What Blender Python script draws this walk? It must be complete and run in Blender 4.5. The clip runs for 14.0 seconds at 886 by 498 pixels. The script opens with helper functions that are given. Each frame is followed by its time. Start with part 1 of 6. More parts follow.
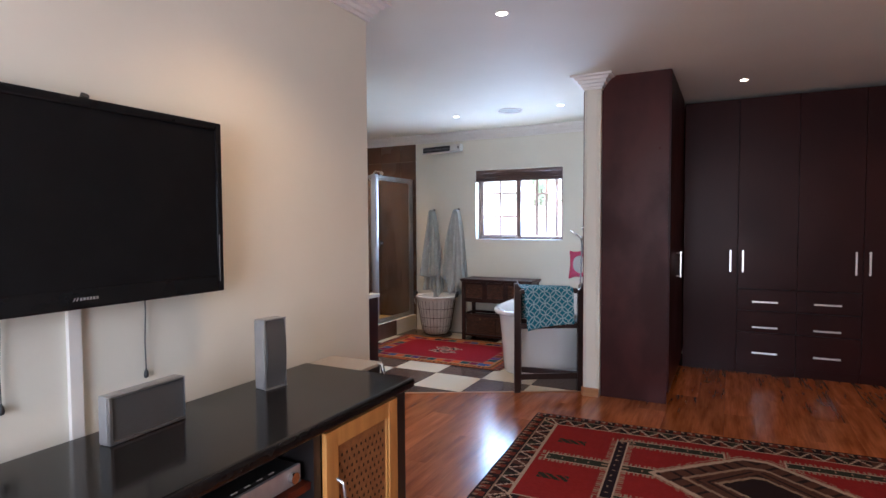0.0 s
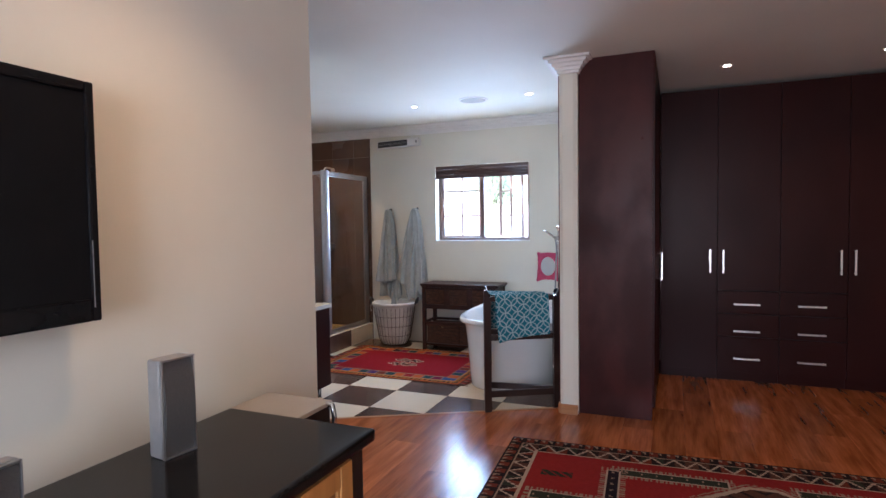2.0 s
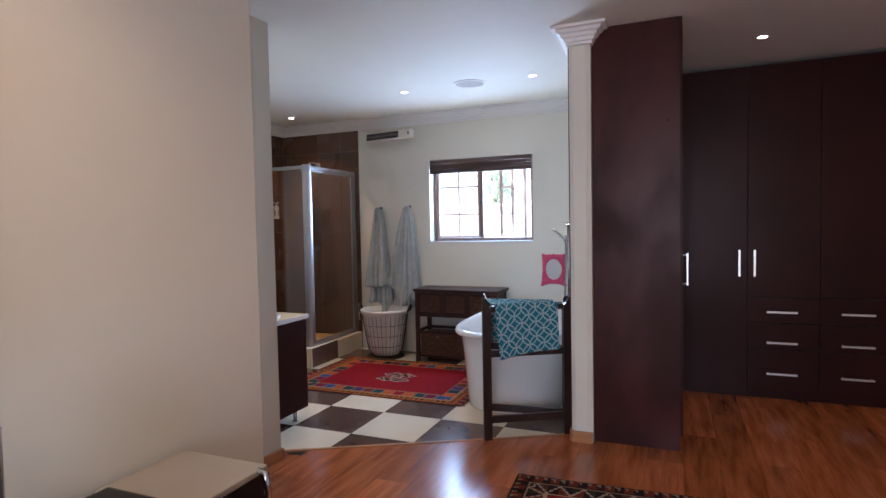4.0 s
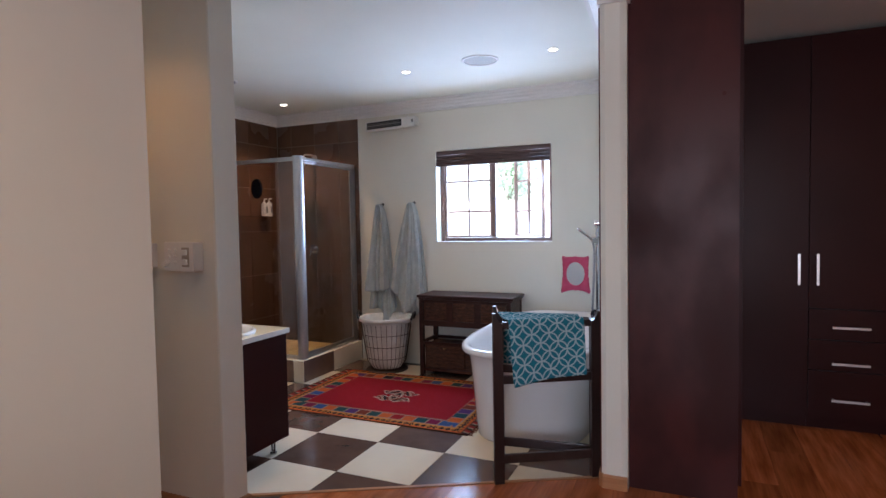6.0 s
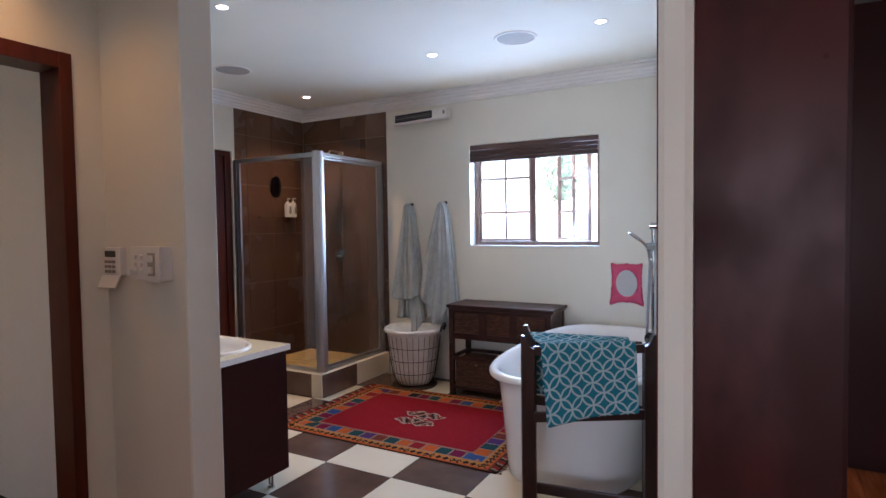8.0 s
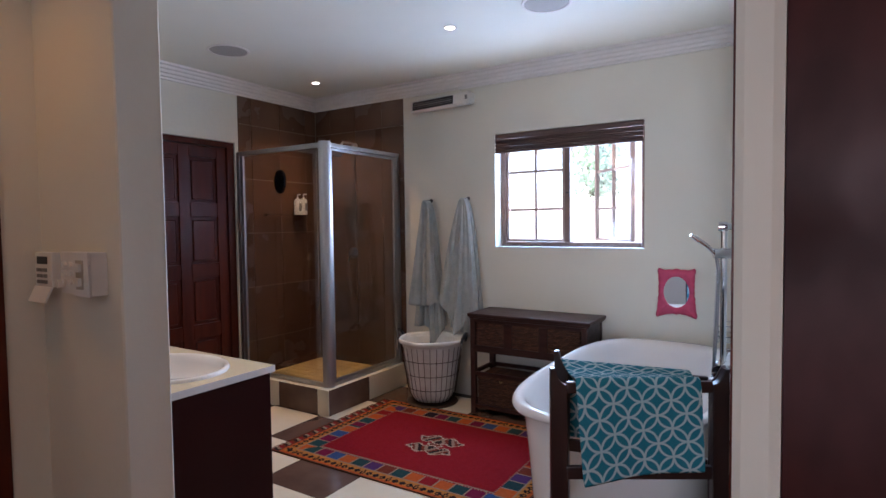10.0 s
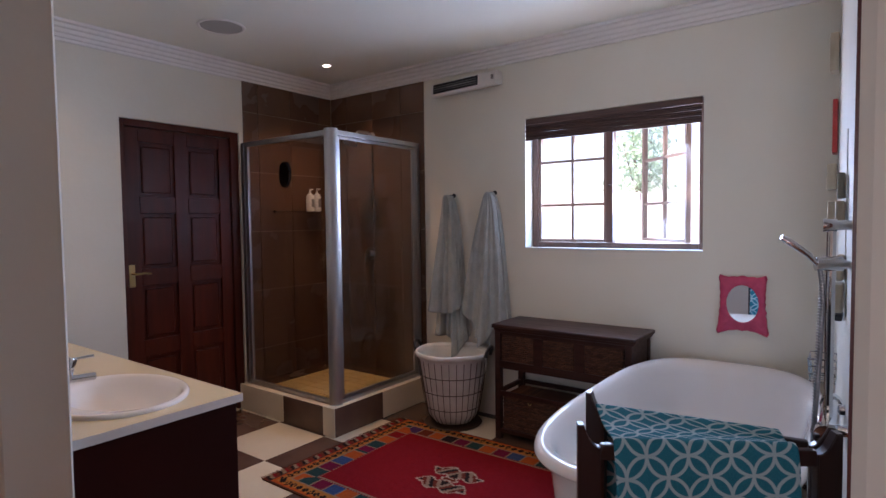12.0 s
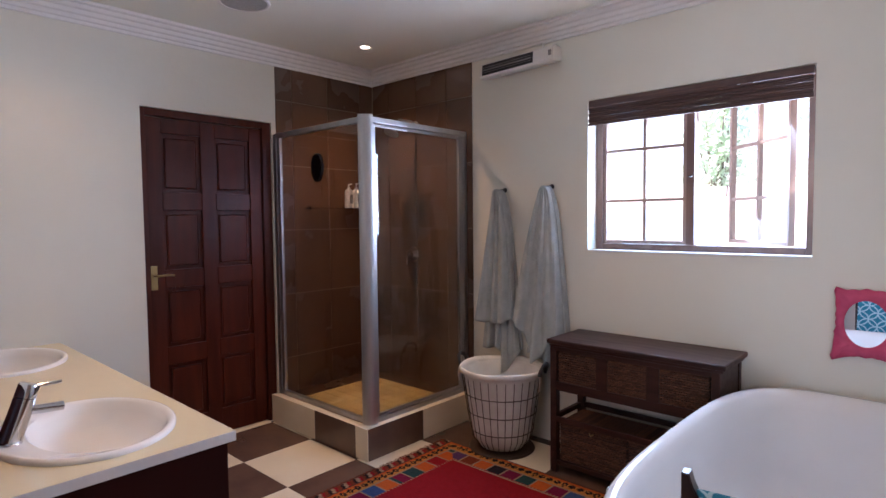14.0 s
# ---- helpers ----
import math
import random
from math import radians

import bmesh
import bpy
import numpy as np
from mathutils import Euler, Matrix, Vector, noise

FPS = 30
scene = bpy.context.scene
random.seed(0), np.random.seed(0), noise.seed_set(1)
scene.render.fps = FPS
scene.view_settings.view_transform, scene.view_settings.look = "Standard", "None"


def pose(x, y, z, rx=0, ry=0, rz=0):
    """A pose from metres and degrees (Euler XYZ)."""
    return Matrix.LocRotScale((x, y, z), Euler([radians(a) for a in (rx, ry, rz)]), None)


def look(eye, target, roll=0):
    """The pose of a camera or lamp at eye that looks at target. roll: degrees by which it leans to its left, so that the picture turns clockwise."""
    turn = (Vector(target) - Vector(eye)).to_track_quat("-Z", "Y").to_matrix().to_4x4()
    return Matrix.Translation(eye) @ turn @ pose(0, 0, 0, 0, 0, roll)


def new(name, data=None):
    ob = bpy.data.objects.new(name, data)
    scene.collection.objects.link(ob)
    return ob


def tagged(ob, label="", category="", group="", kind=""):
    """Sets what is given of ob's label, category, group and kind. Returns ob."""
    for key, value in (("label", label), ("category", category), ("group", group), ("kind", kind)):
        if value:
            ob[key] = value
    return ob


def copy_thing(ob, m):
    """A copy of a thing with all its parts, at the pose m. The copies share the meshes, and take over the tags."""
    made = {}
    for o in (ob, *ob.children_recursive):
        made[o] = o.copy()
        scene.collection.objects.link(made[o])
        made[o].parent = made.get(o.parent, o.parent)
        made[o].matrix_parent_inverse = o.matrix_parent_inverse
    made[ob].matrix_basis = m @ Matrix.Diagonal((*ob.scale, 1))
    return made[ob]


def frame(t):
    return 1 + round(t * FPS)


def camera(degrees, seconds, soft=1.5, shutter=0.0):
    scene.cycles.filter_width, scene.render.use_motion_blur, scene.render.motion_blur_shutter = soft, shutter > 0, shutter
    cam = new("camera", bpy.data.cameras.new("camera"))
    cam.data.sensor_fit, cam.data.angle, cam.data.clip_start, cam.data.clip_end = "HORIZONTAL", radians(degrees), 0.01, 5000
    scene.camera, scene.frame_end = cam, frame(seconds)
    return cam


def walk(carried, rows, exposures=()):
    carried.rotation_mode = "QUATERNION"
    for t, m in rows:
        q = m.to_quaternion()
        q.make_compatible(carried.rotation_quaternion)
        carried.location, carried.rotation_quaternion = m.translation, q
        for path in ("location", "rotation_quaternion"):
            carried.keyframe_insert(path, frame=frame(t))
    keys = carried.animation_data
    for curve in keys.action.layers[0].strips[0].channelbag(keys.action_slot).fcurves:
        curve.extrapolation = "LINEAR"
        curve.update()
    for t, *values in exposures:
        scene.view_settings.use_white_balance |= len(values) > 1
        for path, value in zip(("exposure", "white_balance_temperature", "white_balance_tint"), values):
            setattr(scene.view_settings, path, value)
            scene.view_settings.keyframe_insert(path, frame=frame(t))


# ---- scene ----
cam = camera(76.5, 14.0)
PATH = [
    (0, (0.122, -0.008, 1.392), (-0.789, 1.77, 1.304), -0.3),
    (0.5, (0.008, 0.062, 1.391), (-0.843, 1.87, 1.303), -0.4),
    (1, (-0.067, 0.156, 1.386), (-0.868, 1.987, 1.299), -0.5),
    (1.5, (-0.122, 0.299, 1.393), (-0.897, 2.141, 1.306), -0.6),
    (2, (-0.154, 0.446, 1.388), (-0.919, 2.292, 1.301), -0.8),
    (2.5, (-0.192, 0.572, 1.368), (-0.951, 2.42, 1.282), -0.8),
    (3, (-0.236, 0.726, 1.366), (-0.992, 2.576, 1.282), -0.9),
    (3.2, (-0.257, 0.779, 1.359), (-1.012, 2.63, 1.279), -1.0),
    (5.5, (-0.446, 1.448, 1.381), (-1.244, 3.28, 1.291), -1.0),
    (6, (-0.5, 1.589, 1.371), (-1.313, 3.414, 1.282), -1.0),
    (6.5, (-0.526, 1.709, 1.382), (-1.366, 3.522, 1.29), -0.9),
    (7, (-0.55, 1.859, 1.383), (-1.427, 3.654, 1.298), -1.0),
    (7.5, (-0.554, 1.97, 1.372), (-1.478, 3.742, 1.294), -1.0),
    (8, (-0.589, 2.108, 1.37), (-1.557, 3.856, 1.29), -0.8),
    (8.2, (-0.616, 2.142, 1.371), (-1.59, 3.886, 1.287), -0.8),
    (10.5, (-0.791, 2.739, 1.381), (-1.896, 4.404, 1.292), -0.7),
    (11, (-0.825, 2.865, 1.377), (-1.965, 4.506, 1.285), -0.7),
    (11.5, (-0.873, 2.992, 1.382), (-2.037, 4.616, 1.289), -0.7),
    (12, (-0.923, 3.108, 1.379), (-2.116, 4.711, 1.284), -0.7),
    (12.5, (-0.982, 3.203, 1.385), (-2.208, 4.78, 1.283), -0.7),
    (13, (-1.061, 3.303, 1.382), (-2.319, 4.854, 1.283), -0.6),
    (13.5, (-1.108, 3.413, 1.393), (-2.41, 4.927, 1.288), -0.6),
    (14, (-1.154, 3.502, 1.388), (-2.502, 4.976, 1.283), -0.6),
]
walk(cam, [(t, look(eye, target, roll)) for t, eye, target, roll in PATH], [(0, 2.20, 5950, 23), (3, 2.10, 5850, 23), (5.5, 1.98, 5950, 25), (8, 2.03, 5900, 25), (11, 1.60, 6150, 31), (12.5, 1.38, 6400, 36), (13.5, 1.74, 6400, 35), (14, 1.94, 6350, 34)])

# ---------------------------------------------------------------- world, sun, large lights
CEIL = 2.55
world = bpy.data.worlds.new("sky")
scene.world = world
world.use_nodes = True
wn = world.node_tree
sky = wn.nodes.new("ShaderNodeTexSky")
sky.sky_type, sky.sun_disc = "NISHITA", False
sky.sun_elevation, sky.sun_rotation = radians(52), radians(215)
wn.nodes["Background"].inputs[1].default_value = 0.15
wn.links.new(sky.outputs[0], wn.nodes["Background"].inputs[0])

sun = new("sun", bpy.data.lights.new("sun", "SUN"))
sun.data.energy, sun.data.angle, sun.data.color = 5.0, radians(0.6), (1.0, 0.97, 0.93)
sun.matrix_world = look((-6, -8, 12), (0, 0, 0))


def window_light(name, eye, target, w, h, watts, colour):
    """Sky light standing in a window's opening."""
    lamp = new(name, bpy.data.lights.new(name, "AREA"))
    lamp.data.shape, lamp.data.size, lamp.data.size_y = "RECTANGLE", w, h
    lamp.data.energy, lamp.data.color = watts, colour
    lamp.matrix_world = look(eye, target)
    return lamp


window_light("bath_window_sky_light", (-2.18, 6.72, 1.60), (-2.18, 5.7, 1.22), 1.0, 0.75, 15.0, (0.36, 0.67, 1.0))
window_light("bath_window_ground_light", (-2.18, 6.70, 1.60), (-2.18, 5.7, 2.15), 1.0, 0.70, 4.6, (1.0, 0.97, 0.88))
window_light("bedroom_window_light", (-0.2, -2.05, 1.4), (0.1, 0.0, 1.35), 1.4, 1.4, 21, (0.84, 0.95, 1.0))


# ---------------------------------------------------------------- materials
def material(name, colour, rough=0.5, metal=0.0, second=None, scale=(8, 8, 8), detail=4.0, bump=0.0, bump_scale=60.0,
             vary=0.0, coat=0.0, mix=(0.35, 0.7), rough_vary=0.0, sheen=0.0, spec=0.5, object_space=False):
    """Two-colour noise, fine relief and a per-object shift in value."""
    m = bpy.data.materials.new(name)
    m.use_nodes = True
    nt = m.node_tree
    N, L = nt.nodes, nt.links
    b = N["Principled BSDF"]
    b.inputs["Roughness"].default_value, b.inputs["Metallic"].default_value = rough, metal
    b.inputs["Coat Weight"].default_value = coat
    b.inputs["Specular IOR Level"].default_value = spec
    b.inputs["Coat Roughness"].default_value = 0.17
    b.inputs["Sheen Weight"].default_value = sheen
    if object_space:
        where = N.new("ShaderNodeTexCoord").outputs["Object"]
    else:
        where = N.new("ShaderNodeNewGeometry").outputs["Position"]
    info = N.new("ShaderNodeObjectInfo")
    shift = N.new("ShaderNodeVectorMath")
    shift.operation = "MULTIPLY_ADD"
    L.new(where, shift.inputs[0])
    shift.inputs[1].default_value = scale
    spread = N.new("ShaderNodeMath")
    spread.operation = "MULTIPLY"
    L.new(info.outputs["Random"], spread.inputs[0])
    spread.inputs[1].default_value = 37.0 if vary else 0.0
    L.new(spread.outputs[0], shift.inputs[2])
    noise_a = N.new("ShaderNodeTexNoise")
    noise_a.inputs["Scale"].default_value, noise_a.inputs["Detail"].default_value = 1.0, detail
    L.new(shift.outputs[0], noise_a.inputs["Vector"])
    ramp = N.new("ShaderNodeValToRGB")
    ramp.color_ramp.elements[0].position, ramp.color_ramp.elements[1].position = mix
    ramp.color_ramp.elements[0].color = (*colour, 1)
    ramp.color_ramp.elements[1].color = (*(second or tuple(c * 0.9 for c in colour)), 1)
    L.new(noise_a.outputs["Fac"], ramp.inputs["Fac"])
    out = ramp.outputs["Color"]
    if vary:
        hsv = N.new("ShaderNodeHueSaturation")
        mr = N.new("ShaderNodeMapRange")
        mr.inputs["To Min"].default_value, mr.inputs["To Max"].default_value = 1 - vary, 1 + vary
        L.new(info.outputs["Random"], mr.inputs["Value"])
        L.new(mr.outputs[0], hsv.inputs["Value"])
        L.new(out, hsv.inputs["Color"])
        out = hsv.outputs["Color"]
    L.new(out, b.inputs["Base Color"])
    if rough_vary:
        rr = N.new("ShaderNodeMapRange")
        rr.inputs["To Min"].default_value, rr.inputs["To Max"].default_value = rough - rough_vary, rough + rough_vary
        L.new(noise_a.outputs["Fac"], rr.inputs["Value"])
        L.new(rr.outputs[0], b.inputs["Roughness"])
    if bump:
        fine = N.new("ShaderNodeTexNoise")
        fine.inputs["Scale"].default_value, fine.inputs["Detail"].default_value = bump_scale, 3.0
        L.new(where, fine.inputs["Vector"])
        bp = N.new("ShaderNodeBump")
        bp.inputs["Strength"].default_value, bp.inputs["Distance"].default_value = bump, 0.004
        L.new(fine.outputs["Fac"], bp.inputs["Height"])
        L.new(bp.outputs[0], b.inputs["Normal"])
    return m


def laminate_material(name):
    """Reddish-brown laminate: long grain, darker figure and a board-to-board shift."""
    m = material(name, (0.480, 0.148, 0.046), 0.23, second=(0.270, 0.068, 0.019), scale=(20, 2.4, 20), detail=7, vary=0.20,
                 mix=(0.34, 0.68), bump=0.012, bump_scale=140, coat=0.3, spec=0.35)
    N, L = m.node_tree.nodes, m.node_tree.links
    b = N["Principled BSDF"]
    base = b.inputs["Base Color"].links[0].from_socket
    geo = [n for n in N if n.bl_idname == "ShaderNodeNewGeometry"][0]
    st = N.new("ShaderNodeVectorMath")
    st.operation = "MULTIPLY"
    st.inputs[1].default_value = (90, 5, 1)
    L.new(geo.outputs["Position"], st.inputs[0])
    fine = N.new("ShaderNodeTexNoise")
    fine.inputs["Scale"].default_value, fine.inputs["Detail"].default_value = 1.0, 5
    L.new(st.outputs[0], fine.inputs["Vector"])
    mr = N.new("ShaderNodeMapRange")
    mr.inputs["From Min"].default_value, mr.inputs["From Max"].default_value = 0.3, 0.75
    mr.inputs["To Min"].default_value, mr.inputs["To Max"].default_value = 0.80, 1.10
    L.new(fine.outputs["Fac"], mr.inputs["Value"])
    mul = N.new("ShaderNodeVectorMath")
    mul.operation = "SCALE"
    L.new(base, mul.inputs[0])
    L.new(mr.outputs[0], mul.inputs["Scale"])
    L.new(mul.outputs[0], b.inputs["Base Color"])
    return m


def towel_material(name):
    """Teal towelling with a white print of overlapping circles, laid out by UV in metres."""
    m = material(name, (0.014, 0.150, 0.205), 0.95, second=(0.022, 0.180, 0.238), scale=(300, 300, 300), bump=0.6, bump_scale=420, spec=0.1)
    N, L = m.node_tree.nodes, m.node_tree.links
    b = N["Principled BSDF"]
    base = b.inputs["Base Color"].links[0].from_socket
    uv = N.new("ShaderNodeTexCoord")
    wob = N.new("ShaderNodeTexNoise")
    wob.inputs["Scale"].default_value = 25
    L.new(uv.outputs["UV"], wob.inputs["Vector"])
    warp = N.new("ShaderNodeVectorMath")
    warp.operation = "MULTIPLY_ADD"
    L.new(wob.outputs["Color"], warp.inputs[0])
    warp.inputs[1].default_value = (0.004, 0.004, 0)
    L.new(uv.outputs["UV"], warp.inputs[2])
    rot = N.new("ShaderNodeMapping")
    rot.inputs["Rotation"].default_value = (0, 0, radians(43))
    rot.inputs["Scale"].default_value = (1 / 0.066, 1 / 0.066, 1)
    L.new(warp.outputs[0], rot.inputs["Vector"])
    fr = N.new("ShaderNodeVectorMath")
    fr.operation = "FRACTION"
    L.new(rot.outputs[0], fr.inputs[0])
    least = None
    for cx, cy in ((0, 0), (1, 0), (0, 1), (1, 1)):
        d = N.new("ShaderNodeVectorMath")
        d.operation = "DISTANCE"
        L.new(fr.outputs[0], d.inputs[0])
        d.inputs[1].default_value = (cx, cy, 0)
        s = N.new("ShaderNodeMath")
        s.operation = "SUBTRACT"
        L.new(d.outputs["Value"], s.inputs[0])
        s.inputs[1].default_value = 0.7071
        a = N.new("ShaderNodeMath")
        a.operation = "ABSOLUTE"
        L.new(s.outputs[0], a.inputs[0])
        if least is None:
            least = a.outputs[0]
        else:
            mn = N.new("ShaderNodeMath")
            mn.operation = "MINIMUM"
            L.new(least, mn.inputs[0])
            L.new(a.outputs[0], mn.inputs[1])
            least = mn.outputs[0]
    line = N.new("ShaderNodeMapRange")
    line.inputs["From Min"].default_value, line.inputs["From Max"].default_value = 0.042, 0.070
    line.inputs["To Min"].default_value, line.inputs["To Max"].default_value = 1, 0
    L.new(least, line.inputs["Value"])
    mx = N.new("ShaderNodeMix")
    mx.data_type = "RGBA"
    L.new(line.outputs[0], mx.inputs["Factor"])
    L.new(base, mx.inputs["A"])
    mx.inputs["B"].default_value = (0.34, 0.46, 0.48, 1)
    L.new(mx.outputs["Result"], b.inputs["Base Color"])
    return m


def weave_material(name, light, dark):
    """Woven water-hyacinth: rows of short strands."""
    m = material(name, light, 0.7, second=dark, scale=(40, 40, 90), bump=0.3, bump_scale=200)
    N, L = m.node_tree.nodes, m.node_tree.links
    b = N["Principled BSDF"]
    tc = N.new("ShaderNodeTexCoord")
    br = N.new("ShaderNodeTexBrick")
    br.inputs["Scale"].default_value = 1.0
    br.inputs["Brick Width"].default_value, br.inputs["Row Height"].default_value = 0.026, 0.009
    br.inputs["Mortar Size"].default_value, br.inputs["Mortar Smooth"].default_value = 0.002, 1.0
    br.inputs["Color1"].default_value = (*light, 1)
    br.inputs["Color2"].default_value = (*dark, 1)
    br.inputs["Mortar"].default_value = (*(c * 0.25 for c in dark), 1)
    sep = N.new("ShaderNodeSeparateXYZ")
    com = N.new("ShaderNodeCombineXYZ")
    L.new(tc.outputs["Object"], sep.inputs[0])
    L.new(sep.outputs["X"], com.inputs["X"])
    L.new(sep.outputs["Z"], com.inputs["Y"])
    L.new(com.outputs[0], br.inputs["Vector"])
    L.new(br.outputs["Color"], b.inputs["Base Color"])
    bp = N.new("ShaderNodeBump")
    bp.invert = True
    bp.inputs["Strength"].default_value, bp.inputs["Distance"].default_value = 0.8, 0.004
    L.new(br.outputs["Fac"], bp.inputs["Height"])
    L.new(bp.outputs[0], b.inputs["Normal"])
    return m


def glass_material(name, tint, rough=0.0, mirror=0.035):
    m = bpy.data.materials.new(name)
    m.use_nodes = True
    N, L = m.node_tree.nodes, m.node_tree.links
    N.remove(N["Principled BSDF"])
    tr, gl, mx, fr = (N.new("ShaderNodeBsdfTransparent"), N.new("ShaderNodeBsdfGlossy"), N.new("ShaderNodeMixShader"), N.new("ShaderNodeLayerWeight"))
    tr.inputs["Color"].default_value = (*tint, 1)
    gl.inputs["Roughness"].default_value = 0.01 + rough
    steep, gain = N.new("ShaderNodeMath"), N.new("ShaderNodeMath")
    steep.operation, gain.operation = "POWER", "MULTIPLY_ADD"
    fr.inputs["Blend"].default_value = 0.5
    L.new(fr.outputs["Facing"], steep.inputs[0])
    steep.inputs[1].default_value = 5.0
    L.new(steep.outputs[0], gain.inputs[0])
    gain.inputs[1].default_value, gain.inputs[2].default_value = 0.9, mirror
    L.new(gain.outputs[0], mx.inputs[0])
    L.new(tr.outputs[0], mx.inputs[1])
    L.new(gl.outputs[0], mx.inputs[2])
    L.new(mx.outputs[0], N["Material Output"].inputs["Surface"])
    return m


def glow_material(name, colour, strength):
    m = bpy.data.materials.new(name)
    m.use_nodes = True
    b = m.node_tree.nodes["Principled BSDF"]
    b.inputs["Base Color"].default_value = (*colour, 1)
    b.inputs["Emission Color"].default_value = (*colour, 1)
    b.inputs["Emission Strength"].default_value = strength
    return m


M_WALL = material("cream_paint", (0.725, 0.692, 0.595), 0.62, second=(0.685, 0.652, 0.555), scale=(1.6, 1.6, 1.6), bump=0.12, bump_scale=35)
M_CEIL = material("ceiling_paint", (0.79, 0.79, 0.715), 0.7, second=(0.76, 0.76, 0.685), scale=(2, 2, 2), bump=0.05, bump_scale=50)
M_CORN = material("cornice_paint", (0.80, 0.77, 0.74), 0.5, second=(0.76, 0.73, 0.70), scale=(5, 5, 5), bump=0.04, bump_scale=60)
M_LAM = laminate_material("laminate")
M_SUB = material("underlay", (0.03, 0.015, 0.01), 0.8)
M_SKIRT = material("oak_skirting", (0.42, 0.19, 0.075), 0.4, second=(0.33, 0.14, 0.055), scale=(3, 3, 60), bump=0.05)
M_TILE_W = material("ivory_tile", (0.75, 0.665, 0.51), 0.16, second=(0.69, 0.60, 0.445), scale=(3, 3, 3), vary=0.04, bump=0.02, bump_scale=20, rough_vary=0.05)
M_TILE_B = material("brown_floor_tile", (0.122, 0.072, 0.053), 0.2, second=(0.090, 0.051, 0.038), scale=(5, 5, 5), vary=0.10, bump=0.02, bump_scale=20, rough_vary=0.06)
M_TILE_S = material("brown_wall_tile", (0.128, 0.066, 0.038), 0.26, second=(0.092, 0.047, 0.029), scale=(3.2, 3.2, 3.2), detail=6, vary=0.14, bump=0.03, bump_scale=25, rough_vary=0.08)
M_GROUT = material("grout", (0.30, 0.22, 0.155), 0.9, second=(0.24, 0.175, 0.125), scale=(20, 20, 20))
M_GROUT_F = material("floor_grout", (0.14, 0.115, 0.10), 0.9, second=(0.10, 0.08, 0.07), scale=(20, 20, 20))
M_MOSAIC = material("yellow_mosaic", (0.76, 0.53, 0.20), 0.4, second=(0.66, 0.43, 0.13), scale=(10, 10, 10), vary=0.12, bump=0.04)
M_WENGE = material("dark_melamine", (0.033, 0.0080, 0.0070), 0.36, second=(0.024, 0.0055, 0.0048), scale=(1.8, 1.8, 1.2), detail=2, bump=0.015, bump_scale=160, rough_vary=0.09, spec=0.09)
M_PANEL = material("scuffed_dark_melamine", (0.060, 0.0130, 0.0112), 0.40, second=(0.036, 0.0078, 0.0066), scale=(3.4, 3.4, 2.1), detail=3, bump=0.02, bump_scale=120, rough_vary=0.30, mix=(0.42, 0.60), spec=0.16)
M_WENGE_B = material("dark_melamine_shadow_gap", (0.010, 0.006, 0.006), 0.7)
M_MAHOG = material("mahogany_door", (0.092, 0.0165, 0.0075), 0.30, second=(0.062, 0.0105, 0.0055), scale=(22, 22, 2.2), detail=6, bump=0.05, bump_scale=120, spec=0.28)
M_DOOR = material("dark_mahogany_door", (0.080, 0.0150, 0.0070), 0.32, second=(0.048, 0.0085, 0.0045), scale=(22, 22, 2.2), detail=6, bump=0.05, bump_scale=120, spec=0.20)
M_STAND = material("dark_stained_wood", (0.030, 0.014, 0.012), 0.28, second=(0.018, 0.008, 0.007), scale=(25, 25, 4), bump=0.04, bump_scale=130)
M_CONS = material("worn_dark_wood", (0.052, 0.020, 0.0145), 0.40, second=(0.024, 0.0090, 0.0068), scale=(3.5, 30, 30), detail=6, bump=0.12, bump_scale=110, rough_vary=0.1, spec=0.28)
M_WICKER = weave_material("wicker", (0.180, 0.074, 0.038), (0.070, 0.025, 0.014))
M_BLACKTOP = material("black_lacquer_top", (0.008, 0.0072, 0.007), 0.13, second=(0.013, 0.011, 0.0105), scale=(40, 40, 40), spec=0.22, bump=0.01, bump_scale=90)
M_BLACKW = material("black_painted_wood", (0.012, 0.010, 0.010), 0.35, second=(0.020, 0.016, 0.015), scale=(30, 30, 4), bump=0.04)
M_PINE = material("honey_pine", (0.56, 0.27, 0.075), 0.42, second=(0.42, 0.18, 0.045), scale=(30, 30, 3), detail=5, bump=0.05)
M_CANE = material("woven_cane", (0.30, 0.125, 0.040), 0.6, second=(0.20, 0.078, 0.024), scale=(60, 60, 60), bump=0.5, bump_scale=260)
M_HOLE = material("dark_hole", (0.008, 0.005, 0.004), 0.9)
M_SILVER = material("brushed_silver_plastic", (0.42, 0.42, 0.42), 0.35, metal=0.6, second=(0.36, 0.36, 0.37), scale=(30, 30, 30), bump=0.02)
M_GRILLE = material("grey_speaker_mesh", (0.115, 0.108, 0.104), 0.40, metal=0.4, second=(0.085, 0.080, 0.077), scale=(300, 300, 300), bump=0.5, bump_scale=600)
M_ALU = material("satin_aluminium", (0.47, 0.47, 0.48), 0.36, metal=0.95, second=(0.42, 0.42, 0.43), scale=(60, 60, 4), bump=0.01)
M_CHROME = material("chrome", (0.62, 0.62, 0.63), 0.06, metal=1.0, second=(0.56, 0.56, 0.57), scale=(30, 30, 30))
M_HOSE = material("ribbed_hose_steel", (0.30, 0.30, 0.31), 0.28, metal=1.0, second=(0.22, 0.22, 0.23), scale=(90, 90, 90))
